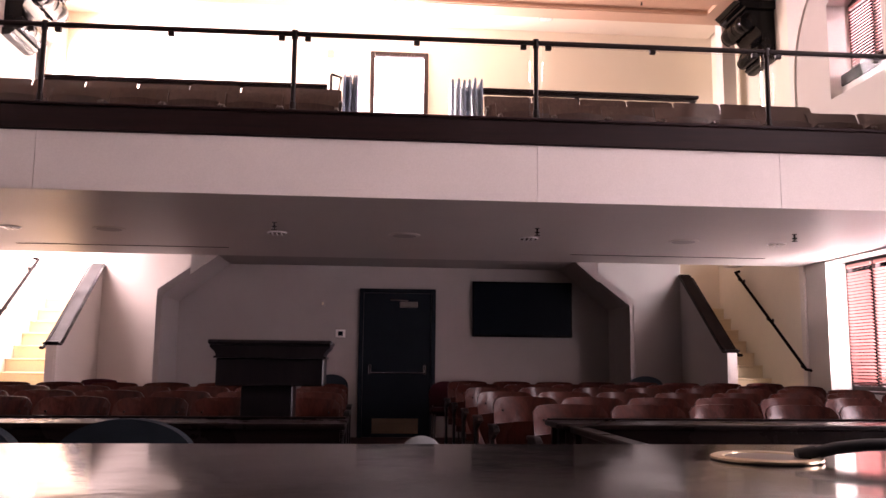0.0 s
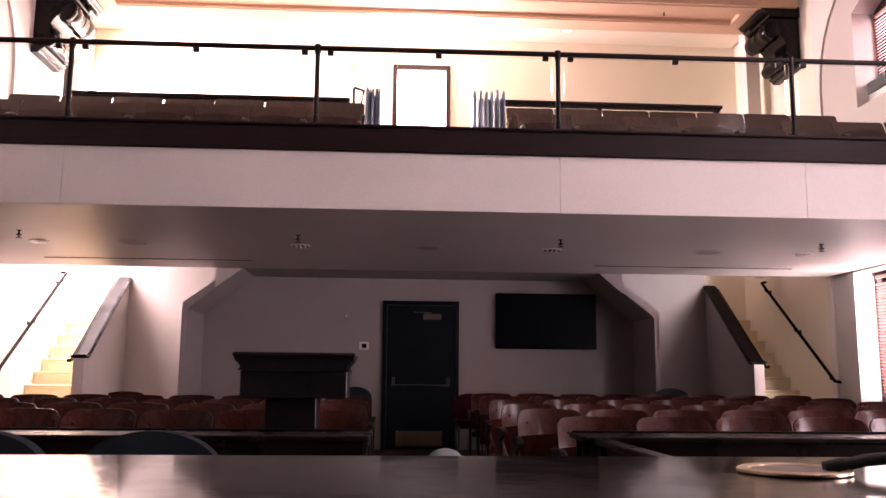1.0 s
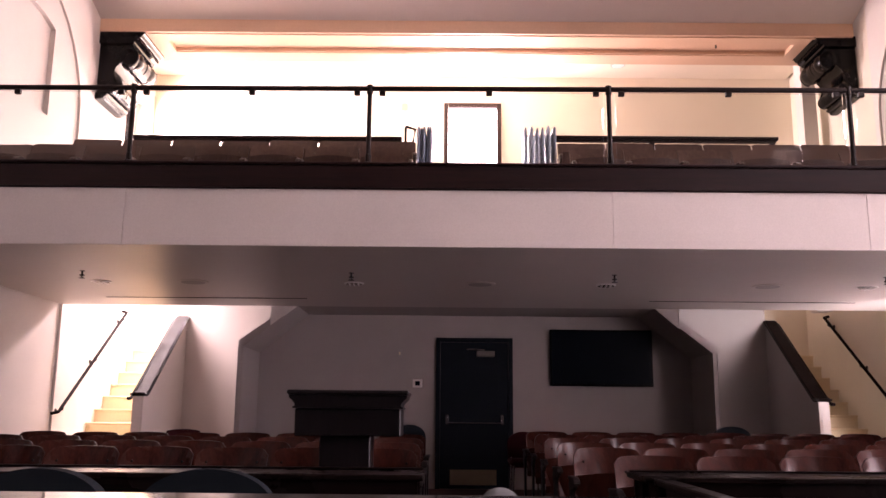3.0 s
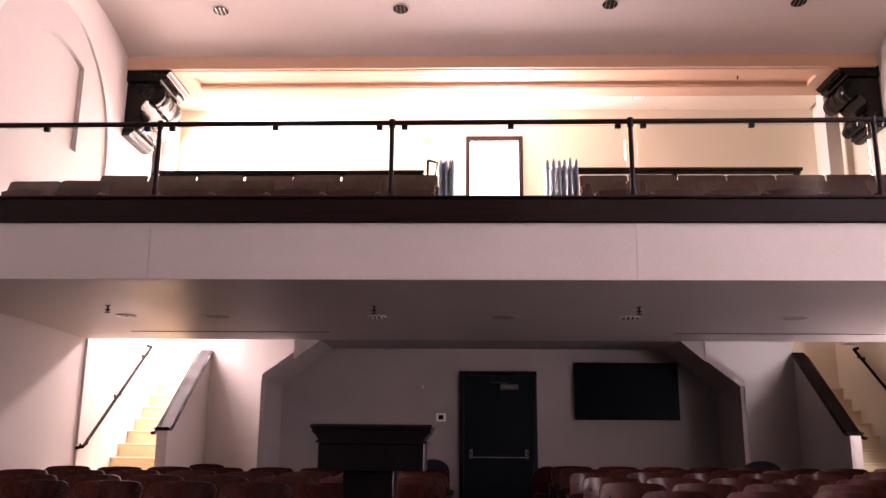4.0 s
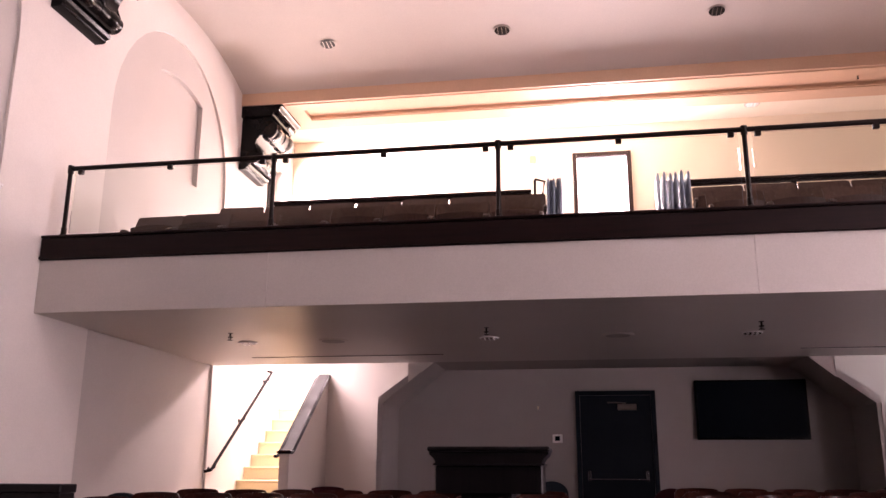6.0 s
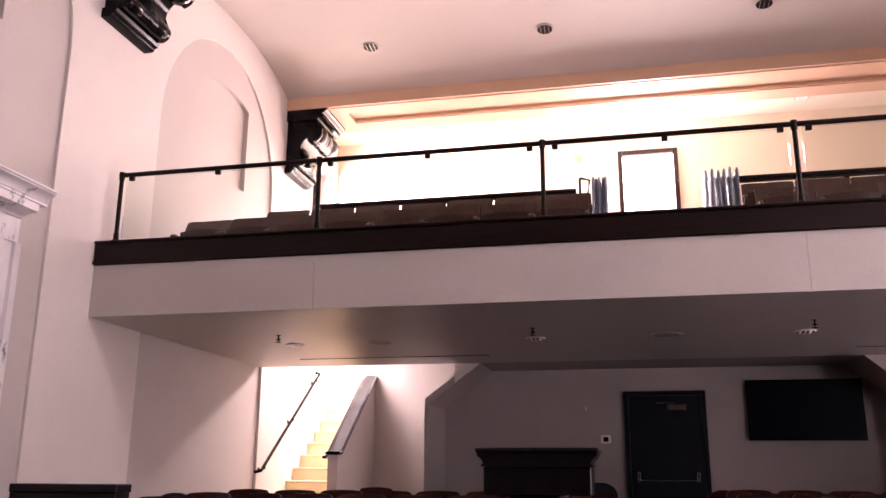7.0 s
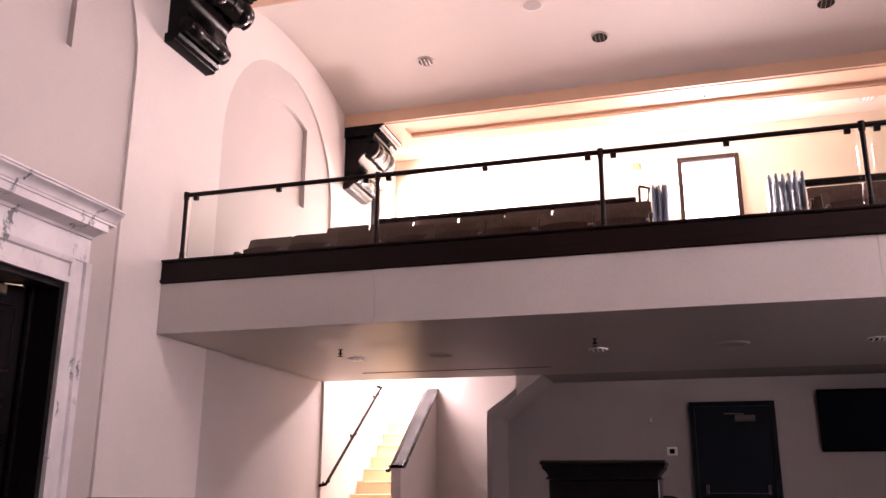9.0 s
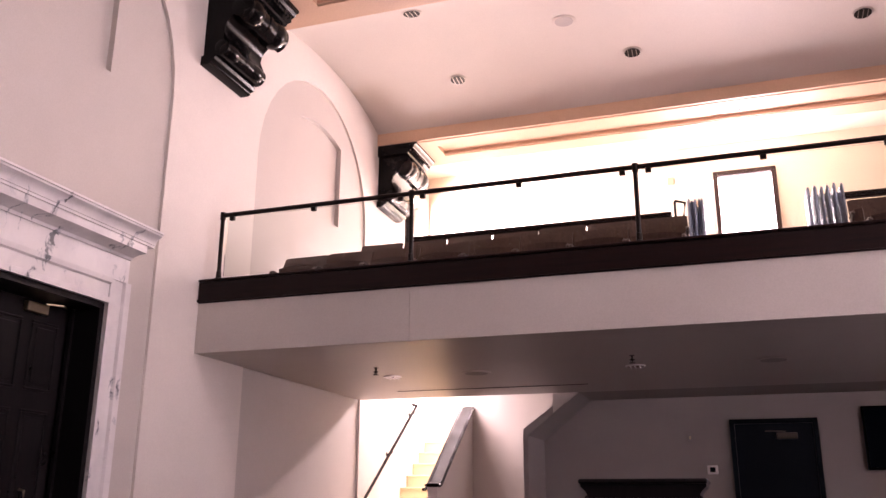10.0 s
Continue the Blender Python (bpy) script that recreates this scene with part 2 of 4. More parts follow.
def part(name, bm, material, parent=None, label="", smooth=True):
    bmesh.ops.recalc_face_normals(bm, faces=bm.faces[:])
    me = bpy.data.meshes.new(name)
    bm.to_mesh(me)
    bm.free()
    me.materials.append(material)
    if smooth:
        for p in me.polygons:
            p.use_smooth = True
        me.set_sharp_from_angle(angle=radians(35))
    ob = new(name, me)
    if parent is not None:
        ob.parent = parent
    if label:
        ob["label"] = label
    return ob


def B():
    return bmesh.new()


def thing(name, label, category, group="", at=None):
    e = new(name)
    e.empty_display_size = 0.1
    if at is not None:
        e.matrix_world = at
    return tagged(e, label, category, group)


def struct(name, bm, material, label, category):
    return tagged(part(name, bm, material), label, category, kind="structure")


def wall_layer(bm, x0, x1, y0, y1, z0, z1, holes, n=18):
    """A wall slab in the y-z plane. holes: (y centre, half width, bottom, spring, rise); a rise equal to the half width is a half circle."""
    def top(h, y):
        yc, hw, zb, sp, rise = h
        if rise <= 0:
            return sp
        rad = (hw * hw + rise * rise) / (2 * rise)
        return sp + rise - rad + math.sqrt(max(0, rad * rad - (y - yc) ** 2))
    ys = {y0, y1}
    for h in holes:
        k = n if h[4] > 0 else 1
        for j in range(k + 1):
            t = -math.cos(math.pi * j / k) if h[4] > 0 else 2 * j / k - 1
            ys.add(h[0] + h[1] * t)
    ys = sorted(y for y in ys if y0 - 1e-6 <= y <= y1 + 1e-6)
    for ya, yb in zip(ys, ys[1:]):
        if yb - ya < 1e-5:
            continue
        mid = (ya + yb) / 2
        cover = sorted([h for h in holes if abs(mid - h[0]) < h[1]], key=lambda h: h[2])
        lo = [(z0, z0)]
        spans = []
        for h in cover:
            spans.append((lo[-1], (h[2], h[2])))
            lo.append((top(h, ya), top(h, yb)))
        spans.append((lo[-1], (z1, z1)))
        for (a0, a1), (b0, b1) in spans:
            if b0 - a0 < 1e-6 and b1 - a1 < 1e-6:
                continue
            for x in (x0, x1):
                bm.faces.new([bm.verts.new(p) for p in ((x, ya, a0), (x, yb, a1), (x, yb, b1), (x, ya, b0))])
            bm.faces.new([bm.verts.new(p) for p in ((x0, ya, a0), (x1, ya, a0), (x1, yb, a1), (x0, yb, a1))])
            bm.faces.new([bm.verts.new(p) for p in ((x0, ya, b0), (x1, ya, b0), (x1, yb, b1), (x0, yb, b1))])
    for y in (y0, y1):
        if not [h for h in holes if abs(y - h[0]) < h[1]]:
            bm.faces.new([bm.verts.new(p) for p in ((x0, y, z0), (x1, y, z0), (x1, y, z1), (x0, y, z1))])
    for h in holes:
        for y in (h[0] - h[1], h[0] + h[1]):
            if y0 < y < y1 and h[3] - h[2] > 1e-4:
                bm.faces.new([bm.verts.new(p) for p in ((x0, y, h[2]), (x1, y, h[2]), (x1, y, h[3]), (x0, y, h[3]))])
    bmesh.ops.remove_doubles(bm, verts=bm.verts[:], dist=1e-5)
    return bm


# ---- plan ----
XL, XR = -4.94, 5.76
YF, YA, YB, YW = 7.06, 11.0, 12.0, 13.8
ZS, ZB = 2.43, 6.38
BAYS = (9.49, 4.84, 0.19)
Y0 = -2.6
TOP = 7.3
# ---- structure ----
struct("floor", box(B(), XL - 0.5, XR + 0.6, Y0, YW + 0.3, -0.2, 0.0), M_CARPET, "dark red carpeted floor of the hall", "floor")

bm = prism(B(), [(5.0, -0.1), (5.0, 0.001), (10.6, 0.085), (YB, 0.085), (YB, -0.1)], "x", XL, XR)
struct("seating_floor", bm, M_CARPET, "gently rising carpeted floor under the seats", "floor")

arch = [(yc, 1.53, 0.0, 4.87, 1.53) for yc in BAYS]
blind = [(yc + 0.09, 0.59, 4.68, 5.82, 0.10) for yc in BAYS]
door_hole = (4.875, 0.905, 0.0, 2.66, 0.0)
w = wall_layer(B(), XL - 0.03, XL, Y0, YA + 0.02, 0.0, TOP, arch)
struct("wall_west", w, M_WALL, "pinkish white plaster wall with tall arched recesses", "wall")
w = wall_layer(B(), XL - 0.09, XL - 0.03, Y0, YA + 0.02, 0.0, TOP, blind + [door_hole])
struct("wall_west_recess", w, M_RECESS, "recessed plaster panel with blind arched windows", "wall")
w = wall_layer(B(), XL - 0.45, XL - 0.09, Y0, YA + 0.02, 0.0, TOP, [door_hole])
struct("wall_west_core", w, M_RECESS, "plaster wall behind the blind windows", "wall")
# whiter than wall_east_rear: the glare on the stairs is put into its colour
w = wall_layer(B(), XL - 0.45, XL, YA + 0.02, YW + 0.3, 0, TOP, [(11.9, 0.45, 2.7, 4.4, 0.0), (13.1, 0.5, 4.3, 6.1, 0.0)])
struct("wall_west_rear", w, M_WALL, "whitened wall beside the stairs with two added windows", "wall")

low_win = [(yc, 0.91, 0.78, 2.41, 0.0) for yc in BAYS]
high_win = [(yc, 0.57, 4.45, 5.70, 0.15) for yc in BAYS]
w = wall_layer(B(), XR, XR + 0.03, Y0, YA + 0.02, 0.0, TOP, [(yc, 1.42, 0.0, 4.95, 1.42) for yc in BAYS])
struct("wall_east", w, M_WALL, "pinkish white plaster wall with tall arched recesses", "wall")
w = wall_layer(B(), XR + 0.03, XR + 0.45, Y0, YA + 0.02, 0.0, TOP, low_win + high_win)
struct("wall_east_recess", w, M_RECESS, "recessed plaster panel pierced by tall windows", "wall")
struct("wall_east_rear", box(B(), XR + 0.06, XR + 0.45, YA + 0.02, YW + 0.3, 0, TOP), M_CREAM, "cream wall beside the stairs and rear balcony", "wall")
# out of view; added in a dark colour to cut bounce light and reflections
struct("wall_south_unseen", box(B(), XL - 0.45, XR + 0.45, Y0 - 0.3, Y0, 0, TOP), M_DARKWOOD, "unseen dark wall added behind the bench", "wall")

# rear wall with its three openings
bm = B()
w_open = [(-0.045, 0.92, 4.3, 6.25), (-4.85, -3.95, 2.95, 4.65)]
xs = sorted({XL - 0.45, XR + 0.45} | {v for o in w_open for v in o[:2]})
for xa, xb in zip(xs, xs[1:]):
    o = [q for q in w_open if q[0] - 1e-6 <= xa and xb <= q[1] + 1e-6]
    if o:
        box(bm, xa, xb, YW, YW + 0.3, 0, o[0][2])
        box(bm, xa, xb, YW, YW + 0.3, o[0][3], TOP)
    else:
        box(bm, xa, xb, YW, YW + 0.3, 0, TOP)
struct("wall_north", bm, M_CREAM, "warm cream rear wall of the balcony", "wall")

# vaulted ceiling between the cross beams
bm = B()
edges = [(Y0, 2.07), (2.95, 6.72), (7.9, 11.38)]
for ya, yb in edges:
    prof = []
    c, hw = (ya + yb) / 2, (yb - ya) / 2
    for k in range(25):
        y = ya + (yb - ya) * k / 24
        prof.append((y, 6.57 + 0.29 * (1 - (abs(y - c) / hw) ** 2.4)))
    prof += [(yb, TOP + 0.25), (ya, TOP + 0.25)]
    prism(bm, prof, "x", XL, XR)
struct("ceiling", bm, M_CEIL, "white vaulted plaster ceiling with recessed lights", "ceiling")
struct("rear_ceiling", box(B(), XL, XR, 12.42, YW, 6.72, 6.95), M_CREAM, "cream flat ceiling over the rear balcony", "ceiling")


def beam(ya, yb, name):
    bm = B()
    box(bm, XL, XR, ya, ya + 0.30, ZB, TOP)
    box(bm, XL, XR, yb - 0.34, yb, ZB, TOP)
    box(bm, XL, XL + 0.88, ya + 0.30, yb - 0.34, ZB, TOP)
    box(bm, XR - 0.72, XR, ya + 0.30, yb - 0.34, ZB, TOP)
    box(bm, XL + 0.88, XR - 0.72, ya + 0.30, yb - 0.34, ZB + 0.06, TOP)
    ob = struct(name, bm, M_TAN, "tan painted ceiling beam with a sunk panel underneath", "beam")
    bm = B()
    box(bm, XL, XR, ya + 0.06, ya + 0.09, ZB - 0.012, ZB - 0.0005)
    part("bead", bm, M_TAN, ob)
    bm = B()
    box(bm, XL + 0.88, XR - 0.72, ya + 0.30, ya + 0.335, ZB + 0.012, ZB + 0.058)
    box(bm, XL + 0.88, XR - 0.72, yb - 0.375, yb - 0.34, ZB + 0.012, ZB + 0.058)
    part("panel_moulding", bm, M_TAN, ob)
    return ob


beam(11.38, 12.42, "beam_rear")
beam(6.72, 7.9, "beam_middle")
struct("beam_front", box(B(), XL, XR, 2.07, 2.95, ZB, TOP), M_TAN, "tan painted ceiling beam", "beam")

# ---- balcony ----
posts = [-4.76, -2.73, -0.67, 1.412, 3.50, 5.55]
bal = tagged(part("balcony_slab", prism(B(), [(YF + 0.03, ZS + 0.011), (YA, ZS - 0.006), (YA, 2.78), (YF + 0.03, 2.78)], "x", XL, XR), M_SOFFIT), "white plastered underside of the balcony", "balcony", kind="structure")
joints = [XL, -2.72, 1.41, 3.56, XR]
for a, b in zip(joints, joints[1:]):
    bm = B()
    box(bm, a + 0.0015, b - 0.0015, YF, YF + 0.03, ZS + 0.009, 2.93, 0.002)
    part("fascia_panel", bm, M_FASCIA, bal, "pinkish white plaster fascia panel")
band = B()
box(band, XL + 0.003, XR - 0.003, YF - 0.02, YF + 0.12, 2.932, 3.14, 0.006)
box(band, XL + 0.003, XR - 0.003, YF - 0.04, YF + 0.16, 3.14, 3.165, 0.008)
box(band, XL + 0.003, XR - 0.003, YF - 0.03, YF - 0.02, 2.94, 2.965)
part("ledge_band", band, M_BAND, bal, "dark stained wooden ledge")
part("upstand", box(B(), XL, XR, YF + 0.04, YF + 0.12, 2.78, 2.93), M_FASCIA, bal)
bm = B()
box(bm, XL, XR, YF + 0.125, 8.55, 2.781, 2.915)
box(bm, XL, XR, 8.55, 9.4, 2.781, 3.268)
box(bm, XL, XR, 9.4, YA, 2.781, 3.33)
box(bm, -3.78, 4.62, YA, YW, 3.1, 3.33)
tagged(part("balcony_floor", bm, M_CARPET), "stepped carpeted balcony floor", "floor", kind="structure")
bm = B()
for xa, xb in ((-4.08, -1.66), (2.45, 4.92)):
    box(bm, xa, xb, 10.24, 10.262, ZS - 0.010, ZS - 0.0045)
tagged(part("slot_trim", bm, M_RUBBER), "thin dark slot in the balcony underside", "trim", kind="structure")

# railing
rail = thing("balcony_railing", "dark bronze tube railing with clear glass panels", "railing")


def rail_z(x):
    return 3.838 + 0.0035 * (x - posts[0])


part("top_rail", rod(B(), (posts[0] - 0.02, YF + 0.04, rail_z(posts[0])), (XR, YF + 0.04, rail_z(XR)), 0.023, 16), M_BRONZE, rail)
for k, x in enumerate(posts):
    bm = B()
    ZR = rail_z(x)
    lathe(bm, [(0.045, 3.166), (0.045, 3.178), (0.03, 3.185), (0.026, 3.20), (0.026, 3.25), (0.021, 3.255), (0.021, ZR - 0.05), (0.028, ZR - 0.045), (0.028, ZR + 0.03), (0.012, ZR + 0.034)], pose(x, YF + 0.04, 0), 14)
    part("post", bm, M_BRONZE, rail)
for a, b in zip(posts, posts[1:]):
    part("glass_panel", box(B(), a + 0.055, b - 0.055, YF + 0.036, YF + 0.044, 3.20, rail_z(a) - 0.03), M_GLASS, rail, "clear glass panel").visible_shadow = False
    for x in (a + 0.11, (a + b) / 2, b - 0.11):
        bm = B()
        ZR = rail_z(x)
        box(bm, x - 0.026, x + 0.026, YF + 0.022, YF + 0.058, ZR - 0.062, ZR - 0.018, 0.004)
        part("clip", bm, M_BRONZE, rail)

# ---- wall under the balcony: alcove, stairs ----
AL, AR = -2.575, 3.415
CHL, CHR = (-1.91, 1.90), (2.69, 1.86)
# alcove surfaces carry their shade in the wall colour
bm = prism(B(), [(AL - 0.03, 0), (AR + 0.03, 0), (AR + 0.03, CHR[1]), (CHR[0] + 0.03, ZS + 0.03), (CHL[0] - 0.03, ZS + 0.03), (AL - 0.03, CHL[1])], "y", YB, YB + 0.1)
alc = struct("wall_alcove", bm, M_WALL_SHADED, "shaded plaster rear wall of the alcove", "wall")
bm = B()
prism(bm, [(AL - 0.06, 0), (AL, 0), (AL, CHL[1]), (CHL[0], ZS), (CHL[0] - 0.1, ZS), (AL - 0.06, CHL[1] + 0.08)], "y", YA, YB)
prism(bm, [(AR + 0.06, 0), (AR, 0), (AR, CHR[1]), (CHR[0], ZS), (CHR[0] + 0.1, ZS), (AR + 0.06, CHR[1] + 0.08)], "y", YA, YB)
struct("alcove_sides", bm, M_WALL_SHADED, "plaster alcove sides with sloping stair undersides", "wall")
# east spandrel takes the wall colour with shade in it, the west one the plain
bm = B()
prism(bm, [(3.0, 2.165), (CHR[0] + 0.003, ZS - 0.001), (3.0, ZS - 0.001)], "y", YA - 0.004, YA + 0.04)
struct("stair_spandrel_east", bm, M_WALL_SHADED, "small shaded plaster spandrel above the alcove slope", "wall")
bm = prism(B(), [(-2.24, 2.172), (CHL[0] - 0.003, ZS - 0.007), (-2.24, ZS - 0.007)], "y", YA - 0.004, YA + 0.04)
struct("stair_spandrel_west", bm, M_WALL, "small white plaster spandrel above the alcove slope", "wall")
struct("pier_rear", box(B(), 5.45, 5.66, 12.5, 12.75, 2.6, 6.7), M_WALL, "plaster pier at the rear corner of the balcony", "wall")
struct("alcove_ceiling", box(B(), CHL[0] - 0.05, CHR[0] + 0.05, YA, YB, ZS, ZS + 0.1), M_WALL_SHADED, "low plaster ceiling of the alcove", "ceiling")
bm = B()
box(bm, AL - 0.062, AL - 0.05, YA - 0.012, YA, 0, 1.9)
box(bm, AR + 0.05, AR + 0.062, YA - 0.012, YA, 0, 1.86)
box(bm, 2.995, 3.005, YA - 0.012, YA - 0.004, 2.17, ZS)
struct("corner_trim", bm, M_GREY, "thin metal corner beads on the alcove edges", "trim")
struct("wall_stair_west", box(B(), -3.79, -1.6, 12.6, 12.75, 0, 3.1), M_WALL, "plaster wall set back beside the bright stairs", "wall")
# same plaster as the west side, with its shade in the colour
struct("wall_stair_east", box(B(), 2.3, 4.70, 12.6, 12.75, 0, 3.1), M_WALL_SHADED, "shaded plaster wall set back beside the stairs", "wall")

def stairs(name, xa, xb, label):
    st = thing(name, label, "stairs")
    st["kind"] = "structure"
    for k in range(1, 13):
        bm = B()
        y = 10.75 + 0.265 * k
        z = 0.185 * k
        box(bm, xa, xb, y, y + 0.265, 0 if k < 3 else z - 0.5, z - 0.03)
        box(bm, xa, xb, y - 0.025, y + 0.265, z - 0.03, z, 0.006)
        part("step", bm, M_STEP, st)
    return st


stairs("stairs_west", XL + 0.001, -3.926, "cream painted stairs rising to the balcony, brightly lit")
stairs("stairs_east", 4.836, XR + 0.059, "cream painted stairs rising to the balcony, dimly lit")


def half_wall(name, xa, xb, knob, paint, label):
    h = thing(name, label, "balustrade")
    ya, yb, za, zb = 10.98, 12.597, 1.265, 2.405
    bm = B()
    prism(bm, [(ya, 0), (yb + 0.15, 0), (yb + 0.15, zb), (yb, zb), (ya + 0.14, za + 0.02), (ya, za)], "x", xa, xb)
    part("panel", bm, paint, h)
    bm = B()
    box(bm, xa + 0.002, xb - 0.002, ya - 0.012, ya - 0.001, 0.0, za - 0.002)
    box(bm, xa + 0.03, xb - 0.03, ya - 0.018, ya - 0.0125, 0.12, za - 0.08)
    part("newel_panel", bm, M_WALL, h)
    bm = B()
    prism(bm, [(ya - 0.03, za), (ya + 0.12, za), (yb, zb), (yb, zb + 0.07), (ya + 0.10, za + 0.06), (ya - 0.03, za + 0.045)], "x", xa - 0.02, xb + 0.02)
    bmesh.ops.bevel(bm, geom=bm.edges[:], offset=0.012, segments=2, affect="EDGES")
    cap = part("cap", bm, M_CAP, h, "dark varnished wooden cap")
    for xe in (xa - 0.019, xb + 0.019):
        part("edge_bead", tube(B(), [(xe, ya - 0.03, za + 0.024), (xe, ya + 0.11, za + 0.034), (xe, yb - 0.005, zb + 0.04)], 0.015, 10), M_BRONZE, cap)
    bm = B()
    x = xa - 0.055 if knob < 0 else xb + 0.055
    tube(bm, [(x, ya - 0.02, za - 0.03), (x, ya + 0.05, za - 0.03), (x, ya + 0.12, za + 0.0), (x, yb, zb + 0.0)], 0.021)
    part("handrail", bm, M_CAP, h)
    return h


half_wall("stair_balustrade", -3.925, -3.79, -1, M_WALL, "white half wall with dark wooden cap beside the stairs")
# east half wall gets the darkened wall colour that stands for shade
half_wall("stair_balustrade", 4.70, 4.835, 1, M_WALL_SHADED, "shaded half wall with dark wooden cap beside the stairs")


def wall_handrail(xw, side):
    h = thing("wall_handrail", "dark wooden handrail on brackets along the stair wall", "handrail")
    x = xw + side * 0.095
    y0, z0, sl = 10.93 + 0.04 * side, 1.06, 0.73
    pts = [(xw + side * 0.01, y0 - 0.03, z0 - 0.02), (x, y0, z0)] + [(x, y0 + d, z0 + sl * d) for d in (0.1, 0.6, 1.2, 1.8, 2.05)] + [(xw + side * 0.01, y0 + 2.1, z0 + sl * 2.08)]
    part("bar", tube(B(), pts, 0.021), M_CAP, h)
    for d in (0.12, 1.05, 1.95):
        bm = B()
        y, z = y0 + d, z0 + sl * d
        tube(bm, [(x, y, z - 0.02), (x, y, z - 0.055), (x - side * 0.03, y, z - 0.075), (xw, y, z - 0.075)], 0.009, 8)
        lathe(bm, [(0.03, 0), (0.03, 0.008)], pose(xw, y, z - 0.075, 0, 90 * side, 0), 12)
        part("bracket", bm, M_BRONZE, h)


wall_handrail(XL, 1)
wall_handrail(XR + 0.06, -1)
# ---- doors and windows ----


def rear_door():
    d = thing("door_1", "closed dark blue metal door with a push bar", "door")
    d["kind"] = "structure"
    x0, x1, zt, y = -0.12, 0.942, 2.12, YB
    for nm, a in (("jamb", (x0, x0 + 0.06, 0, zt)), ("jamb", (x1 - 0.06, x1, 0, zt)), ("head", (x0 + 0.06, x1 - 0.06, zt - 0.06, zt))):
        bm = B()
        box(bm, a[0], a[1], y - 0.045, y - 0.001, a[2], a[3], 0.004)
        part(nm, bm, M_NAVY, d)
    part("leaf", box(B(), x0 + 0.062, x1 - 0.062, y - 0.022, y - 0.001, 0.09, zt - 0.062), M_NAVY, d)
    bm = B()
    box(bm, x0 + 0.20, x1 - 0.23, y - 0.026, y - 0.023, 0.14, 0.34)
    part("kick_plate", bm, M_BRASS, d, "dull brass kick plate")
    bm = B()
    zb = 0.96
    rod(bm, (x0 + 0.16, y - 0.09, zb), (x1 - 0.15, y - 0.09, zb), 0.009)
    for x in (x0 + 0.16, x1 - 0.15):
        rod(bm, (x, y - 0.09, zb), (x, y - 0.023, zb + 0.03), 0.012)
        box(bm, x - 0.022, x + 0.022, y - 0.06, y - 0.023, zb - 0.025, zb + 0.11, 0.008)
    part("push_bar", bm, M_STEEL, d, "bright metal push bar")
    bm = B()
    box(bm, 0.44, 0.69, y - 0.075, y - 0.023, 1.86, 1.94, 0.008)
    tube(bm, [(0.55, y - 0.08, 1.95), (0.40, y - 0.12, 1.955), (0.31, y - 0.06, 1.96)], 0.008)
    part("closer", bm, M_DULLMETAL, d, "dull metal door closer")


rear_door()


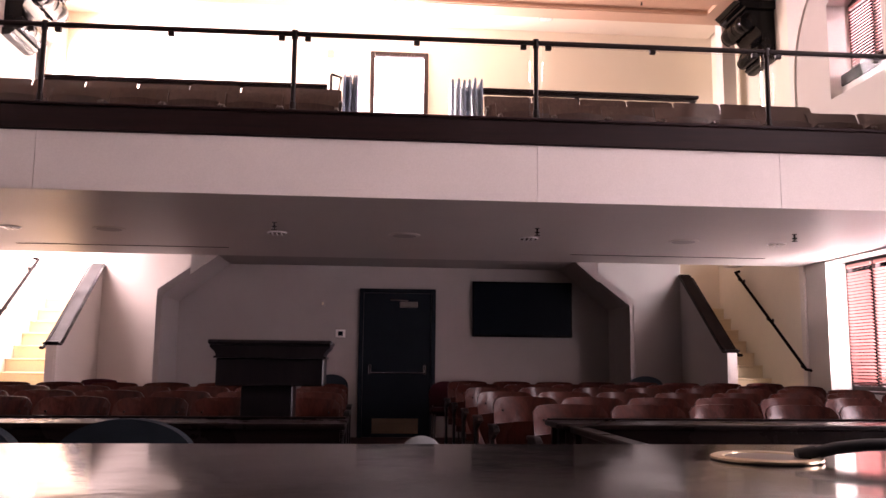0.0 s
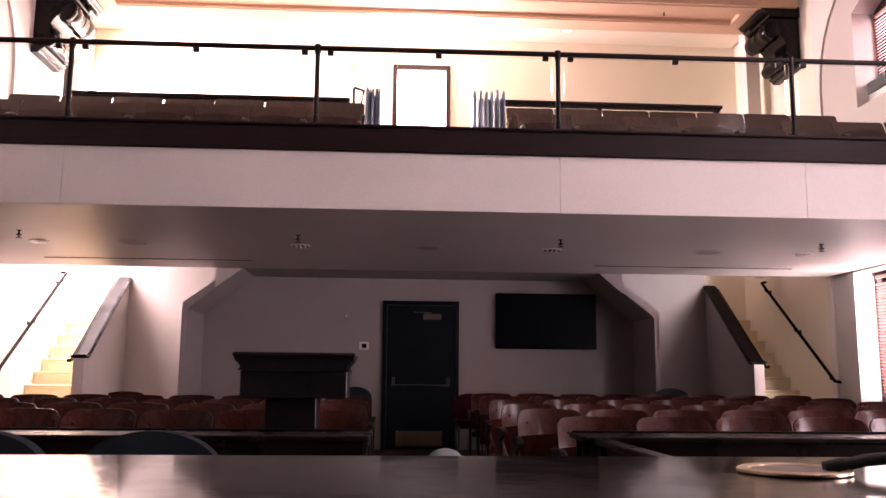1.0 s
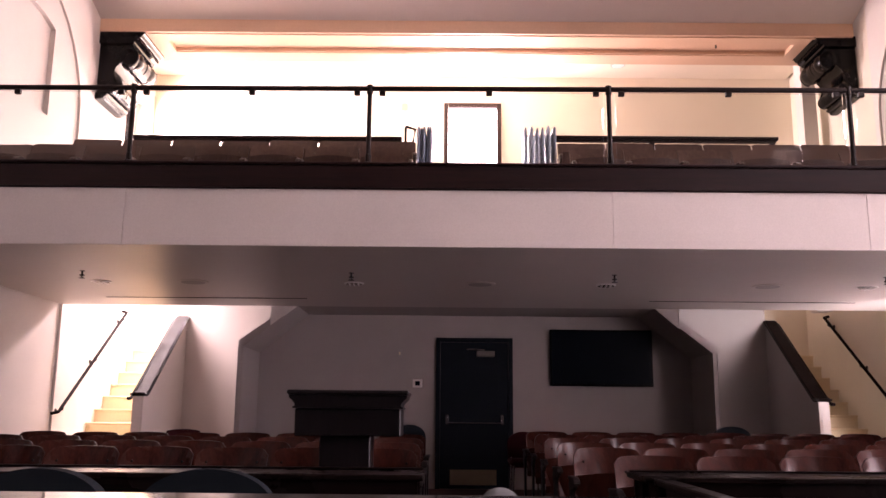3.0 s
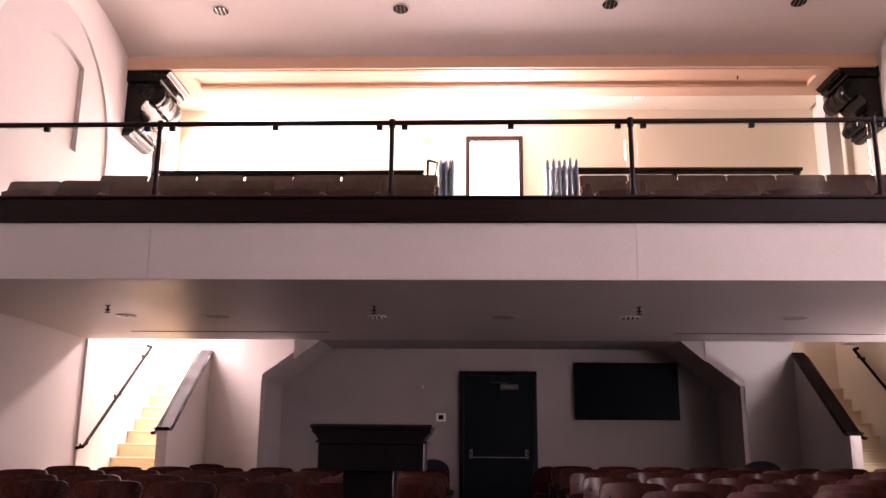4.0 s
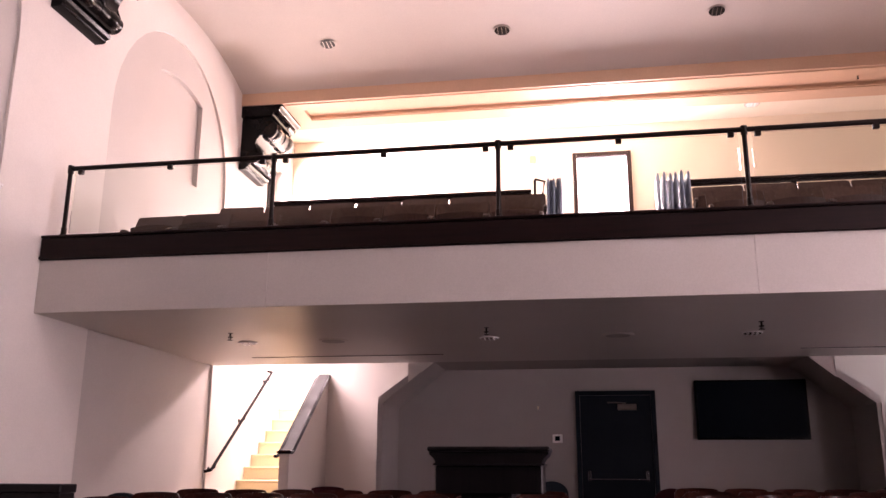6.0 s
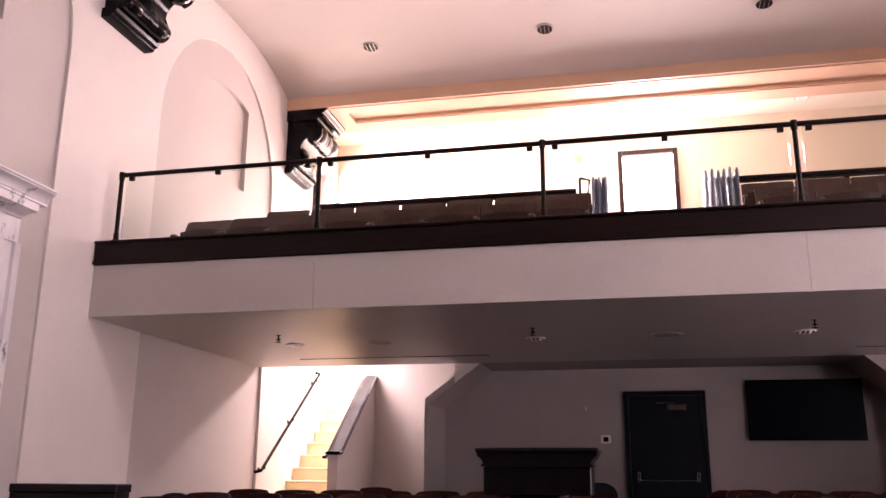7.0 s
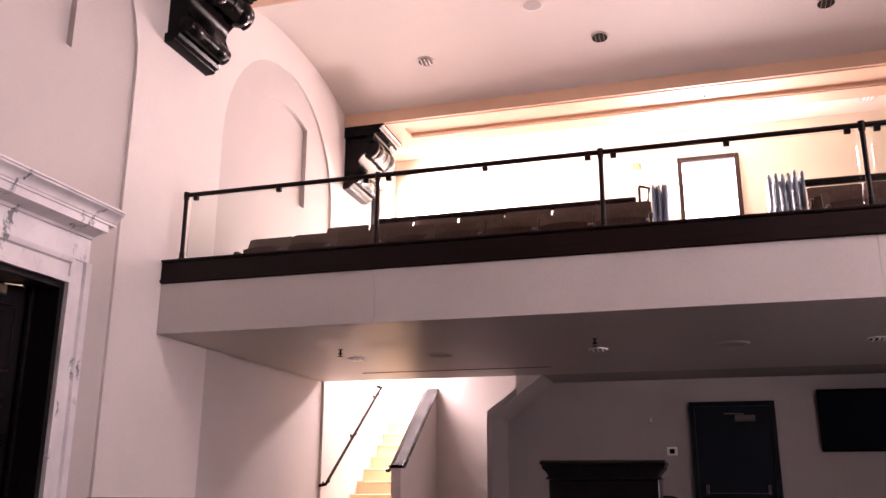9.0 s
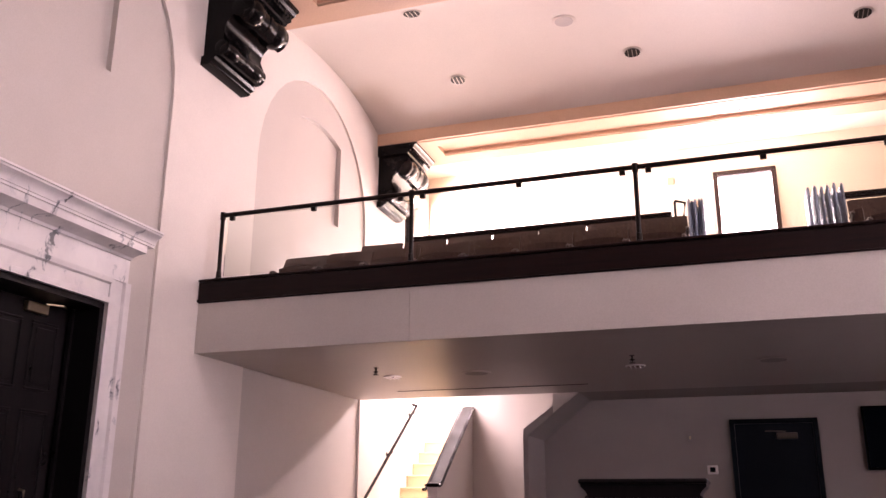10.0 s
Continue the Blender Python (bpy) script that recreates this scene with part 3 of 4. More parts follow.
def west_door():
    x = XL - 0.03
    d = thing("door_2", "closed dark panelled double door in a white marble surround", "door")
    d["kind"] = "structure"
    ya, yb, zt = 3.97, 5.78, 2.66
    xl = x - 0.30
    for k, (a, b) in enumerate(((ya + 0.05, 4.835), (4.845, yb - 0.05))):
        leaf = part("leaf", box(B(), xl - 0.045, xl, a, b, 0.01, zt - 0.05), M_DARKWOOD, d)
        wdt = b - a
        for c0, c1 in ((a + 0.11, a + wdt / 2 - 0.05), (a + wdt / 2 + 0.05, b - 0.11)):
            for z0, z1 in ((0.25, 0.85), (1.0, 1.75), (1.9, 2.45)):
                bm = B()
                for p in ((c0, c1, z0, z0 + 0.02), (c0, c1, z1 - 0.02, z1), (c0, c0 + 0.02, z0 + 0.02, z1 - 0.02), (c1 - 0.02, c1, z0 + 0.02, z1 - 0.02)):
                    box(bm, xl + 0.0005, xl + 0.014, *p, 0.004)
                box(bm, xl + 0.0005, xl + 0.010, c0 + 0.05, c1 - 0.05, z0 + 0.05, z1 - 0.05, 0.004)
                part("raised_panel", bm, M_DARKWOOD, leaf)
    bm = B()
    box(bm, xl - 0.05, x + 0.005, yb - 0.05, yb, 0, zt)
    box(bm, xl - 0.05, x + 0.005, ya, ya + 0.05, 0, zt)
    box(bm, xl - 0.05, x + 0.005, ya + 0.05, yb - 0.05, zt - 0.05, zt)
    box(bm, xl + 0.03, xl + 0.06, yb - 0.08, yb - 0.05, 0, zt - 0.05)
    part("jamb", bm, M_DARKWOOD, d)
    bm = B()
    box(bm, xl + 0.001, xl + 0.06, 5.22, 5.44, 2.50, 2.58, 0.006)
    tube(bm, [(xl + 0.06, 5.40, 2.585), (xl + 0.12, 5.52, 2.59), (xl + 0.06, 5.63, 2.595)], 0.008)
    part("closer", bm, M_BRASS, d, "brass door closer")
    bm = B()
    box(bm, xl + 0.001, xl + 0.008, 5.40, 5.46, 0.98, 1.2, 0.003)
    tube(bm, [(xl + 0.01, 5.43, 1.15), (xl + 0.06, 5.43, 1.14), (xl + 0.06, 5.43, 1.02), (xl + 0.01, 5.43, 1.01)], 0.01)
    part("door_handle", bm, M_BRASS, d, "brass pull handle")
    s = tagged(new("marble_surround"), "white marble door surround with grey veins and cornice", "door surround")
    xf = x + 0.001
    arch_prof = [(xf, 0.0), (xf + 0.045, 0.0), (xf + 0.045, 0.05), (xf + 0.032, 0.055), (xf + 0.032, 0.16), (xf + 0.06, 0.17), (xf + 0.068, 0.23), (xf, 0.23)]
    for sgn, y0 in ((1, yb), (-1, ya)):
        bm = B()
        prism(bm, [(px, y0 + sgn * py) for px, py in arch_prof], "z", 0, zt + 0.21)
        part("architrave", bm, M_MARBLE, s)
    bm = B()
    prism(bm, [(px, zt + py) for px, py in [(a, min(b, 0.209)) for a, b in arch_prof]], "y", ya, yb)
    part("lintel", bm, M_MARBLE, s)
    part("frieze", box(B(), xf, xf + 0.04, ya - 0.22, yb + 0.22, zt + 0.212, 3.08, 0.003), M_MARBLE, s)
    bm = B()
    prism(bm, [(xf, 3.082), (xf + 0.05, 3.082), (xf + 0.06, 3.105), (xf + 0.12, 3.125), (xf + 0.20, 3.135), (xf + 0.20, 3.20), (xf, 3.20)], "y", ya - 0.24, yb + 0.22)
    part("bed_moulding", bm, M_MARBLE, s)
    bm = B()
    prism(bm, [(xf, 3.201), (xf + 0.215, 3.201), (xf + 0.215, 3.222), (xf + 0.225, 3.224), (xf + 0.228, 3.245), (xf + 0.24, 3.27), (xf + 0.262, 3.285), (xf + 0.285, 3.30), (xf + 0.288, 3.315), (xf + 0.30, 3.317), (xf + 0.30, 3.335), (xf, 3.335)], "y", ya - 0.32, yb + 0.30)
    part("cornice", bm, M_MARBLE, s)


west_door()


def east_window(name, yc, hw, z0, z1, rise, depth, label):
    w = thing(name, label, "window")
    w["kind"] = "structure"
    x = XR + 0.06 + depth
    ya, yb = yc - hw, yc + hw
    f = 0.05
    zt = z1 - 0.002
    mull = [yc - hw / 3, yc + hw / 3] if hw > 0.8 else [yc]
    cuts = [ya + f - 0.035] + mull + [yb - f + 0.035]
    for nm, q in (("frame", (ya + 0.002, ya + f, z0 + 0.03, zt)), ("frame", (yb - f, yb - 0.002, z0 + 0.03, zt)), ("frame", (ya + f, yb - f, zt - f, zt)), ("frame", (ya + f, yb - f, z0 + 0.03, z0 + 0.03 + f)), *[("mullion", (m - 0.035, m + 0.035, z0 + 0.03 + f, zt - f)) for m in mull]):
        bm = B()
        box(bm, x, x + 0.07, *q, 0.004)
        part(nm, bm, M_FRAME, w)
    if rise:
        bm = B()
        box(bm, x, x + 0.07, ya + 0.002, yb - 0.002, z1, z1 + rise + 0.02)
        part("head_board", bm, M_FRAME, w)
    if not rise:
        bm = B()
        box(bm, XR + 0.03, x + 0.1, ya + 0.002, yb - 0.002, z0 + 0.001, z0 + 0.03, 0.006)
        part("sill", bm, M_FRAME, w)
    else:
        part("apron", box(B(), x - 0.13, x - 0.001, ya + 0.003, yb - 0.003, z0 + 0.001, z0 + 0.17), M_WALL, w, "white painted apron under the sill")
        bm = B()
        box(bm, x - 0.15, x - 0.001, ya + 0.003, yb - 0.003, z0 + 0.172, z0 + 0.32, 0.008)
        part("sill_nosing", bm, M_CAP, w, "dark stained wooden sill")
    for a, b in [(p + 0.035, q - 0.035) for p, q in zip(cuts, cuts[1:])]:
        part("pane", box(B(), x + 0.04, x + 0.046, a, b, z0 + 0.08, zt - f), M_GLASS, w).visible_shadow = False
        bl = part("blind_headrail", box(B(), x - 0.03, x - 0.002, a + 0.004, b - 0.004, zt - f - 0.03, zt - f + 0.01), M_BLIND, w, "red wooden venetian blind")
        slat = None
        n = int((zt - z0 - 0.2) / 0.04)
        for k in range(n):
            z = z0 + 0.11 + 0.04 * k
            if slat is None:
                bm = B()
                box(bm, -0.022, 0.022, a + 0.006, b - 0.006, -0.0015, 0.0015)
                ob = part("slat", bm, M_BLIND, bl)
                slat = ob.data
            else:
                ob = new("slat", slat)
                ob.parent = bl
            ob.matrix_basis = pose(x - 0.022, 0, z, 0, -24 if rise else 34, 0)
    return w


east_window("window_1", BAYS[0], 0.91, 0.78, 2.41, 0, 0.24, "tall window with half-open red wooden blinds")
east_window("window_2", BAYS[0], 0.57, 4.45, 5.70, 0.15, 0.26, "arched upper window with half-open red wooden blinds")

xo = XL - 0.3
# both windows are added, unseen, to carry the stair and landing lamps
for yc, hw, z0, z1, nm in ((11.9, 0.45, 2.7, 4.4, "window_4"), (13.1, 0.5, 4.3, 6.1, "window_5")):
    w = thing(nm, "added bright side window beside the stairs, out of view", "window")
    w["kind"] = "structure"
    for q in ((yc - hw + 0.001, yc - hw + 0.05, z0 + 0.001, z1 - 0.001), (yc + hw - 0.05, yc + hw - 0.001, z0 + 0.001, z1 - 0.001), (yc - hw + 0.05, yc + hw - 0.05, z0 + 0.001, z0 + 0.05), (yc - hw + 0.05, yc + hw - 0.05, z1 - 0.05, z1 - 0.001)):
        part("frame", box(B(), xo, xo + 0.06, *q), M_WHITE, w)
    part("pane", box(B(), xo + 0.025, xo + 0.03, yc - hw + 0.05, yc + hw - 0.05, z0 + 0.05, z1 - 0.05), M_GLASS, w).visible_shadow = False

w = thing("window_6", "bright rear window high over the stairs", "window")
w["kind"] = "structure"
for q in ((-4.849, -4.80, 2.951, 4.649), (-4.0, -3.951, 2.951, 4.649), (-4.80, -4.0, 2.951, 3.0), (-4.80, -4.0, 4.6, 4.649)):
    part("frame", box(B(), q[0], q[1], YW + 0.12, YW + 0.18, q[2], q[3]), M_WHITE, w)
part("pane", box(B(), -4.80, -4.0, YW + 0.147, YW + 0.153, 3.0, 4.6), M_GLASS, w).visible_shadow = False

# rear balcony window
w = thing("window_3", "small rear window flooded with daylight behind blinds", "window")
w["kind"] = "structure"
for nm, q in (("frame", (-0.045, 0.03, 4.3, 6.25)), ("frame", (0.845, 0.92, 4.3, 6.25)), ("frame", (0.03, 0.845, 6.17, 6.25)), ("frame", (0.03, 0.845, 4.3, 4.36))):
    bm = B()
    box(bm, q[0] + 0.001, q[1] - 0.001, YW - 0.02, YW + 0.08, q[2] + 0.001, q[3] - 0.001, 0.004)
    part(nm, bm, M_FRAME, w)
for z in [4.42 + 0.05 * k for k in range(35)]:
    part("slat", box(B(), 0.032, 0.843, YW + 0.045, YW + 0.075, z, z + 0.003), M_WHITE, w)
tagged(part("sky_glare", box(B(), -1.2, 2.0, YW + 0.9, YW + 0.95, 3.5, 7.0), M_DAYLIGHT), "bright hazy daylight outside the rear windows", "backdrop", kind="structure")
tagged(part("sky_glare", box(B(), XR + 1.2, XR + 1.25, -2, 12, 0.2, 6.8), M_DAYLIGHT), "bright hazy daylight outside the side windows", "backdrop", kind="structure")

# ---- fixtures ----


def downlight(x, y, z, tilt, r, label, group, mirror):
    d = thing("recessed_light", label, "ceiling light", group, pose(x, y, z, tilt, 0, 0))
    bm = B()
    seg = 20
    lathe(bm, [(r, -0.006), (r, 0.002), (r * 0.86, 0.002), (r * 0.86, -0.006)], Matrix(), seg)
    part("trim_ring", bm, M_WHITE if mirror is M_REFLECTOR else M_CEIL, d)
    bm = B()
    lathe(bm, [(r * 0.85, -0.010), (r * 0.80, -0.0075), (r * 0.3, -0.007), (r * 0.25, -0.012), (0.004, -0.013)], Matrix(), seg)
    part("reflector", bm, mirror, d, "lamp reflector disc")
    # pale strips stand in for window glints in the reflector
    for k in (-1, 0, 1):
        bm = B()
        box(bm, k * r * 0.45 - 0.004, k * r * 0.45 + 0.004, -r * 0.7, r * 0.7, -0.022, -0.0135)
        part("glint_strip", bm, M_DULLMETAL if mirror is M_DIMREFLECTOR else M_WHITE, d)


for x in (-3.67, -0.97, 1.71, 4.49):
    downlight(x, 9.05, ZS, 0, 0.105, "recessed downlight, unlit, in the balcony underside", "lights under the balcony", M_REFLECTOR)
for y0, sl in ((10.46, -7.5), (8.60, 8.0)):
    for x, dy in ((-3.34, 0.01), (-0.91, 0.0), (1.87, -0.07), (4.33, -0.09)):
        y = y0 + dy
        zc = 6.57 + 0.29 * (1 - (abs(y - 9.64) / 1.74) ** 2.4)
        downlight(x, y, zc - 0.004, sl, 0.12, "recessed downlight, unlit, in the vaulted ceiling", "lights in the vault", M_DIMREFLECTOR)


# white disc and strips stand in for this lamp's bright patch
downlight(2.8, 13.25, 6.72, 0, 0.12, "recessed downlight in the rear ceiling, whitened for its glow", "lights in the vault", M_WHITE)


def ceiling_speaker(x, y, z, r):
    s = thing("ceiling_speaker", "round white ceiling speaker with a perforated grille", "speaker", "ceiling speakers", pose(x, y, z))
    part("rim", lathe(B(), [(r, 0.002), (r, -0.004), (r * 0.94, -0.007), (r * 0.8, -0.008)], Matrix(), 28), M_SOFFIT, s)
    part("grille", lathe(B(), [(r * 0.78, -0.005), (r * 0.76, -0.0105), (0.004, -0.012)], Matrix(), 28), M_GREY, s)


for x in (-2.68, 0.37, 3.42):
    ceiling_speaker(x, 9.03, ZS, 0.165)
ceiling_speaker(-1.64, 9.5, 6.858, 0.15)


def sprinkler(x, y, z, k):
    s = thing("sprinkler", "small pendent sprinkler head with a metal deflector", "sprinkler", "sprinklers", pose(x, y, z) @ Matrix.Scale(k, 4))
    part("pipe", lathe(B(), [(0.03, 0.001), (0.03, -0.004), (0.011, -0.006), (0.011, -0.05), (0.03, -0.046), (0.03, -0.056), (0.014, -0.058), (0.014, -0.062), (0.006, -0.064), (0.006, -0.085)], Matrix(), 12), M_BRONZE, s)
    part("deflector", lathe(B(), [(0.036, -0.085), (0.036, -0.088), (0.01, -0.09)], Matrix(), 12), M_BRONZE, s)
    bm = B()
    for a in (-1, 1):
        tube(bm, [(a * 0.012, 0, -0.058), (a * 0.022, 0, -0.07), (a * 0.006, 0, -0.085)], 0.003, 6)
    part("yoke", bm, M_BRONZE, s)


for x in (-3.60, -0.93, 1.675, 4.36):
    sprinkler(x, 8.4, ZS + 0.004, 0.85)
for x in (0.4, 3.95):
    sprinkler(x, 11.84, ZB + 0.06, 0.5)

tv = thing("wall_screen", "large flat black screen, switched off, on the alcove wall", "television")
bm = B()
box(bm, 1.455, 2.873, YB - 0.06, YB - 0.012, 1.468, 2.243, 0.006)
part("bezel", bm, M_BLACK, tv)
part("panel", box(B(), 1.48, 2.848, YB - 0.0635, YB - 0.0605, 1.498, 2.22), M_SCREEN, tv, "dark glass screen")
part("wall_mount", box(B(), 1.9, 2.45, YB - 0.012, YB - 0.001, 1.7, 2.0), M_BLACK, tv)

th = thing("thermostat", "small white thermostat with a dark display", "thermostat")
bm = B()
box(bm, -0.44, -0.305, YB - 0.03, YB - 0.001, 1.432, 1.545, 0.008)
part("case", bm, M_WHITE, th)
part("display", box(B(), -0.405, -0.34, YB - 0.033, YB - 0.0305, 1.46, 1.52), M_SCREEN, th)
sw = thing("light_switch", "small cream switch on a wall plate", "switch")
bm = B()
box(bm, -0.655, -0.595, YB - 0.012, YB - 0.001, 1.85, 1.95, 0.004)
part("plate", bm, M_GREY, sw)
part("toggle", box(B(), -0.635, -0.615, YB - 0.03, YB - 0.0125, 1.88, 1.92), M_STEP, sw)


def corbel(xw, side, ya, yb, label):
    c = thing("corbel", label, "corbel")
    z = ZB - 0.002

    def px(d):
        return xw + side * d

    def arc(cx, cz, r, a0, a1, n=8):
        return [(cx + r * math.cos(radians(a0 + (a1 - a0) * k / n)), cz + r * math.sin(radians(a0 + (a1 - a0) * k / n))) for k in range(n + 1)]
    prof = [(0, -0.96), (0.12, -0.96)] + arc(0.2, -0.80, 0.10, -120, 75, 10) + arc(0.42, -0.62, 0.20, 210, 110, 6) + arc(0.40, -0.36, 0.16, -80, 60, 10) + [(0.46, -0.17), (0, -0.17)]
    part("body", prism(B(), [(px(d), z + h) for d, h in prof], "y", ya + 0.05, yb - 0.05), M_BLACK, c)
    bm = B()
    cap = [(0, 0), (0.64, 0), (0.64, -0.03), (0.61, -0.04), (0.59, -0.075), (0.55, -0.09), (0.55, -0.13), (0.50, -0.14), (0.49, -0.169), (0, -0.169)]
    prism(bm, [(px(d), z + h) for d, h in cap], "y", ya, yb)
    part("cap", bm, M_BLACK, c)
    n = 13
    for k in range(n):
        y = ya + 0.06 + (yb - ya - 0.12) * k / (n - 1)
        bm = B()
        a, b = sorted((px(0.551), px(0.575)))
        box(bm, a, b, y - 0.018, y + 0.018, z - 0.128, z - 0.094)
        part("dentil", bm, M_BLACK, c)
    bm = B()
    foot = [(0, -1.0), (0.09, -1.0), (0.12, -0.985), (0.12, -0.965), (0.16, -0.95), (0.175, -0.92), (0.16, -0.90), (0, -0.90)]
    prism(bm, [(px(d), z + h) for d, h in foot], "y", ya + 0.01, yb - 0.05)
    part("foot_moulding", bm, M_BLACK, c)
    L = yb - ya - 0.06
    for d, h, r in ((0.42, -0.36, 0.165), (0.21, -0.80, 0.105)):
        p = [(0.35, 0), (0.75, 0.02), (0.95, 0.12), (1.0, 0.22), (0.85, 0.34), (0.74, 0.40), (0.86, 0.415), (0.86, 0.44), (0.76, 0.45), (0.92, 0.47), (0.92, 0.53), (0.76, 0.55), (0.86, 0.56), (0.86, 0.585), (0.74, 0.60), (0.85, 0.66), (1.0, 0.78), (0.95, 0.88), (0.75, 0.98), (0.35, 1.0)]
        part("volute", lathe(B(), [(r * q, L * s) for q, s in p], pose(px(d), ya + 0.03, z + h, -90, 0, 0), 20), M_BLACK, c)
    return c


corbel(XL, 1, 11.40, 12.26, "black carved scroll corbel under the rear ceiling beam")
corbel(XL, 1, 6.73, 7.575, "black carved scroll corbel under the middle ceiling beam")
c = corbel(XR, -1, 11.40, 12.26, "black carved scroll corbel in shade under the rear beam")
c.matrix_world = pose(XR + 0.05, 11.83, ZB + 0.03) @ Matrix.Scale(0.92, 4) @ pose(-XR, -11.83, -ZB)
# ---- seats ----


def theatre_seat(name, ply, label, group, hw=0.245, curve=0.095, corner=0.038, edge=0.72):
    """A tip-up seat that faces -y, its back's foot at the origin."""
    s = thing(name, label, "seat", group)
    hall = name == "auditorium_chair"
    bm = B()
    nx, nz = 16, 10
    rows = []
    for j in range(nz + 1):
        v = j / nz
        z = 0.39 + 0.415 * v
        row = []
        for i in range(nx + 1):
            u = 2 * i / nx - 1
            y = 0.03 + 0.13 * v - curve * abs(u) ** (1.9 if hall else 3) - 0.02 * math.sin(v * math.pi)
            drop = 0.0
            if abs(u) > edge and v > 0.6:
                q = (abs(u) - edge) / (1 - edge)
                drop = corner * (1 - math.sqrt(max(0.0, 1 - q * q))) * ((v - 0.6) / 0.4) ** 2
            row.append((u * hw * (1 - 0.02 * v), y, z - drop + 0.12 * curve * (1 - u * u) * v))
        rows.append(row)
    for off in (0.0, 0.014):
        g = [[bm.verts.new((x, y + off, z)) for x, y, z in r] for r in rows]
        for a, b in zip(g, g[1:]):
            for i in range(nx):
                bm.faces.new((a[i], a[i + 1], b[i + 1], b[i]))
        if off == 0.0:
            front = g
    for a, b in ((front, g),):
        loop_f = [a[-1][i] for i in range(nx + 1)]
        loop_b = [b[-1][i] for i in range(nx + 1)]
        for i in range(nx):
            bm.faces.new((loop_f[i], loop_f[i + 1], loop_b[i + 1], loop_b[i]))
        for i in (0, nx):
            for j in range(nz):
                bm.faces.new((a[j][i], a[j + 1][i], b[j + 1][i], b[j][i]))
    part("backrest", bm, ply, s)
    bm = B()
    g0 = []
    for off in (0.0, 0.02):
        g = []
        for j in range(5):
            v = j / 4
            g.append([bm.verts.new((0.238 * u, -0.035 + off - 0.04 * v + 0.02 * u * u, 0.33 + 0.32 * v * (1 - 0.06 * u * u))) for u in (-1, -0.5, 0, 0.5, 1)])
        for a, b in zip(g, g[1:]):
            for i in range(4):
                bm.faces.new((a[i], a[i + 1], b[i + 1], b[i]))
        g0.append(g)
    for i in range(4):
        bm.faces.new((g0[0][-1][i], g0[0][-1][i + 1], g0[1][-1][i + 1], g0[1][-1][i]))
    for i in (0, 4):
        for j in range(4):
            bm.faces.new((g0[0][j][i], g0[0][j + 1][i], g0[1][j + 1][i], g0[1][j][i]))
    part("tip_up_seat", bm, ply, s)
    for sx in (-1, 1):
        bm = B()
        x = sx * 0.262
        k, up = (1.0, 0.0) if hall else (0.72, -0.035)
        prism(bm, [(-0.16, 0), (0.12, 0), (0.10, 0.03), (0.02, 0.06), (0.015, 0.40), (0.09, 0.56 + up), (0.05, 0.60 + up), (-0.20 * k, 0.60 + up), (-0.22 * k, 0.57 + up), (-0.05, 0.52 + up), (-0.05, 0.06), (-0.14, 0.03)], "x", x - 0.012 * k, x + 0.012 * k)
        st = part("side_standard", bm, M_IRON if hall else M_SEATFRAME, s, "dark cast iron standard" if hall else "brown painted iron standard")
        bm = B()
        prism(bm, [(0.06, 0.602 + up), (0.05, 0.625 + up), (-0.18 * k, 0.63 + up), (-0.25 * k, 0.61 + up), (-0.265 * k, 0.585 + up), (-0.24 * k, 0.58 + up), (-0.21 * k, 0.602 + up)], "x", x - 0.024 * k, x + 0.024 * k)
        bmesh.ops.bevel(bm, geom=bm.edges[:], offset=0.006, segments=1, affect="EDGES")
        part("armrest", bm, M_IRON if hall else M_SEATFRAME, st)
    for sx in (-0.17, 0.17):
        for zz in (0.5, 0.72):
            yb = 0.03 + 0.13 * (zz - 0.4) / 0.44 - curve * abs(sx / hw) ** (1.9 if hall else 3) - 0.02
            bm = B()
            lathe(bm, [(0.009, 0), (0.009, 0.003), (0.004, 0.005)], pose(sx, yb, zz, 90, 0, 0), 8)
            part("bolt", bm, M_IRON if hall else M_SEATFRAME, s)
    return s


rng = random.Random(4)
seat = theatre_seat("auditorium_chair", M_PLY, "varnished reddish plywood tip-up seat on the hall floor", "hall seats")
seat.matrix_world = pose(1.36, 6.0, 0)
first = True
for r in range(6):
    y = 5.35 + 0.9 * r
    xs = [(1.285 if r == 0 else 1.165) + 0.505 * k for k in range(8)]
    if r < 4:
        xs += [-0.42 - 0.505 * k for k in range(8)]
    for x in xs:
        yy = y + (0.55 if x < 0 else 0.0)
        m = pose(x, yy + rng.uniform(-0.008, 0.008), 0.015 * (yy - 5.0), rng.uniform(-1.2, 1.2), 0, rng.uniform(-1.5, 1.5))
        if first:
            seat.matrix_world = m
            first = False
        else:
            copy_thing(seat, m)

bseat = theatre_seat("theatre_chair", M_PLYB, "dull brown plywood tip-up seat on the balcony", "balcony seats", 0.2715, 0.02, 0.014, 0.75)
first = True
for y, z, nl, nr in ((8.2, 2.915, 8, 8), (9.1, 3.268, 7, 7)):
    for x in [-0.605 - 0.55 * k for k in range(nl)] + [1.51 + 0.545 * k for k in range(nr)]:
        m = pose(x, y + rng.uniform(-0.008, 0.008), z, rng.uniform(-1, 1), 0, rng.uniform(-1.5, 1.5))
        if first:
            bseat.matrix_world = m
            first = False
        else:
            copy_thing(bseat, m)

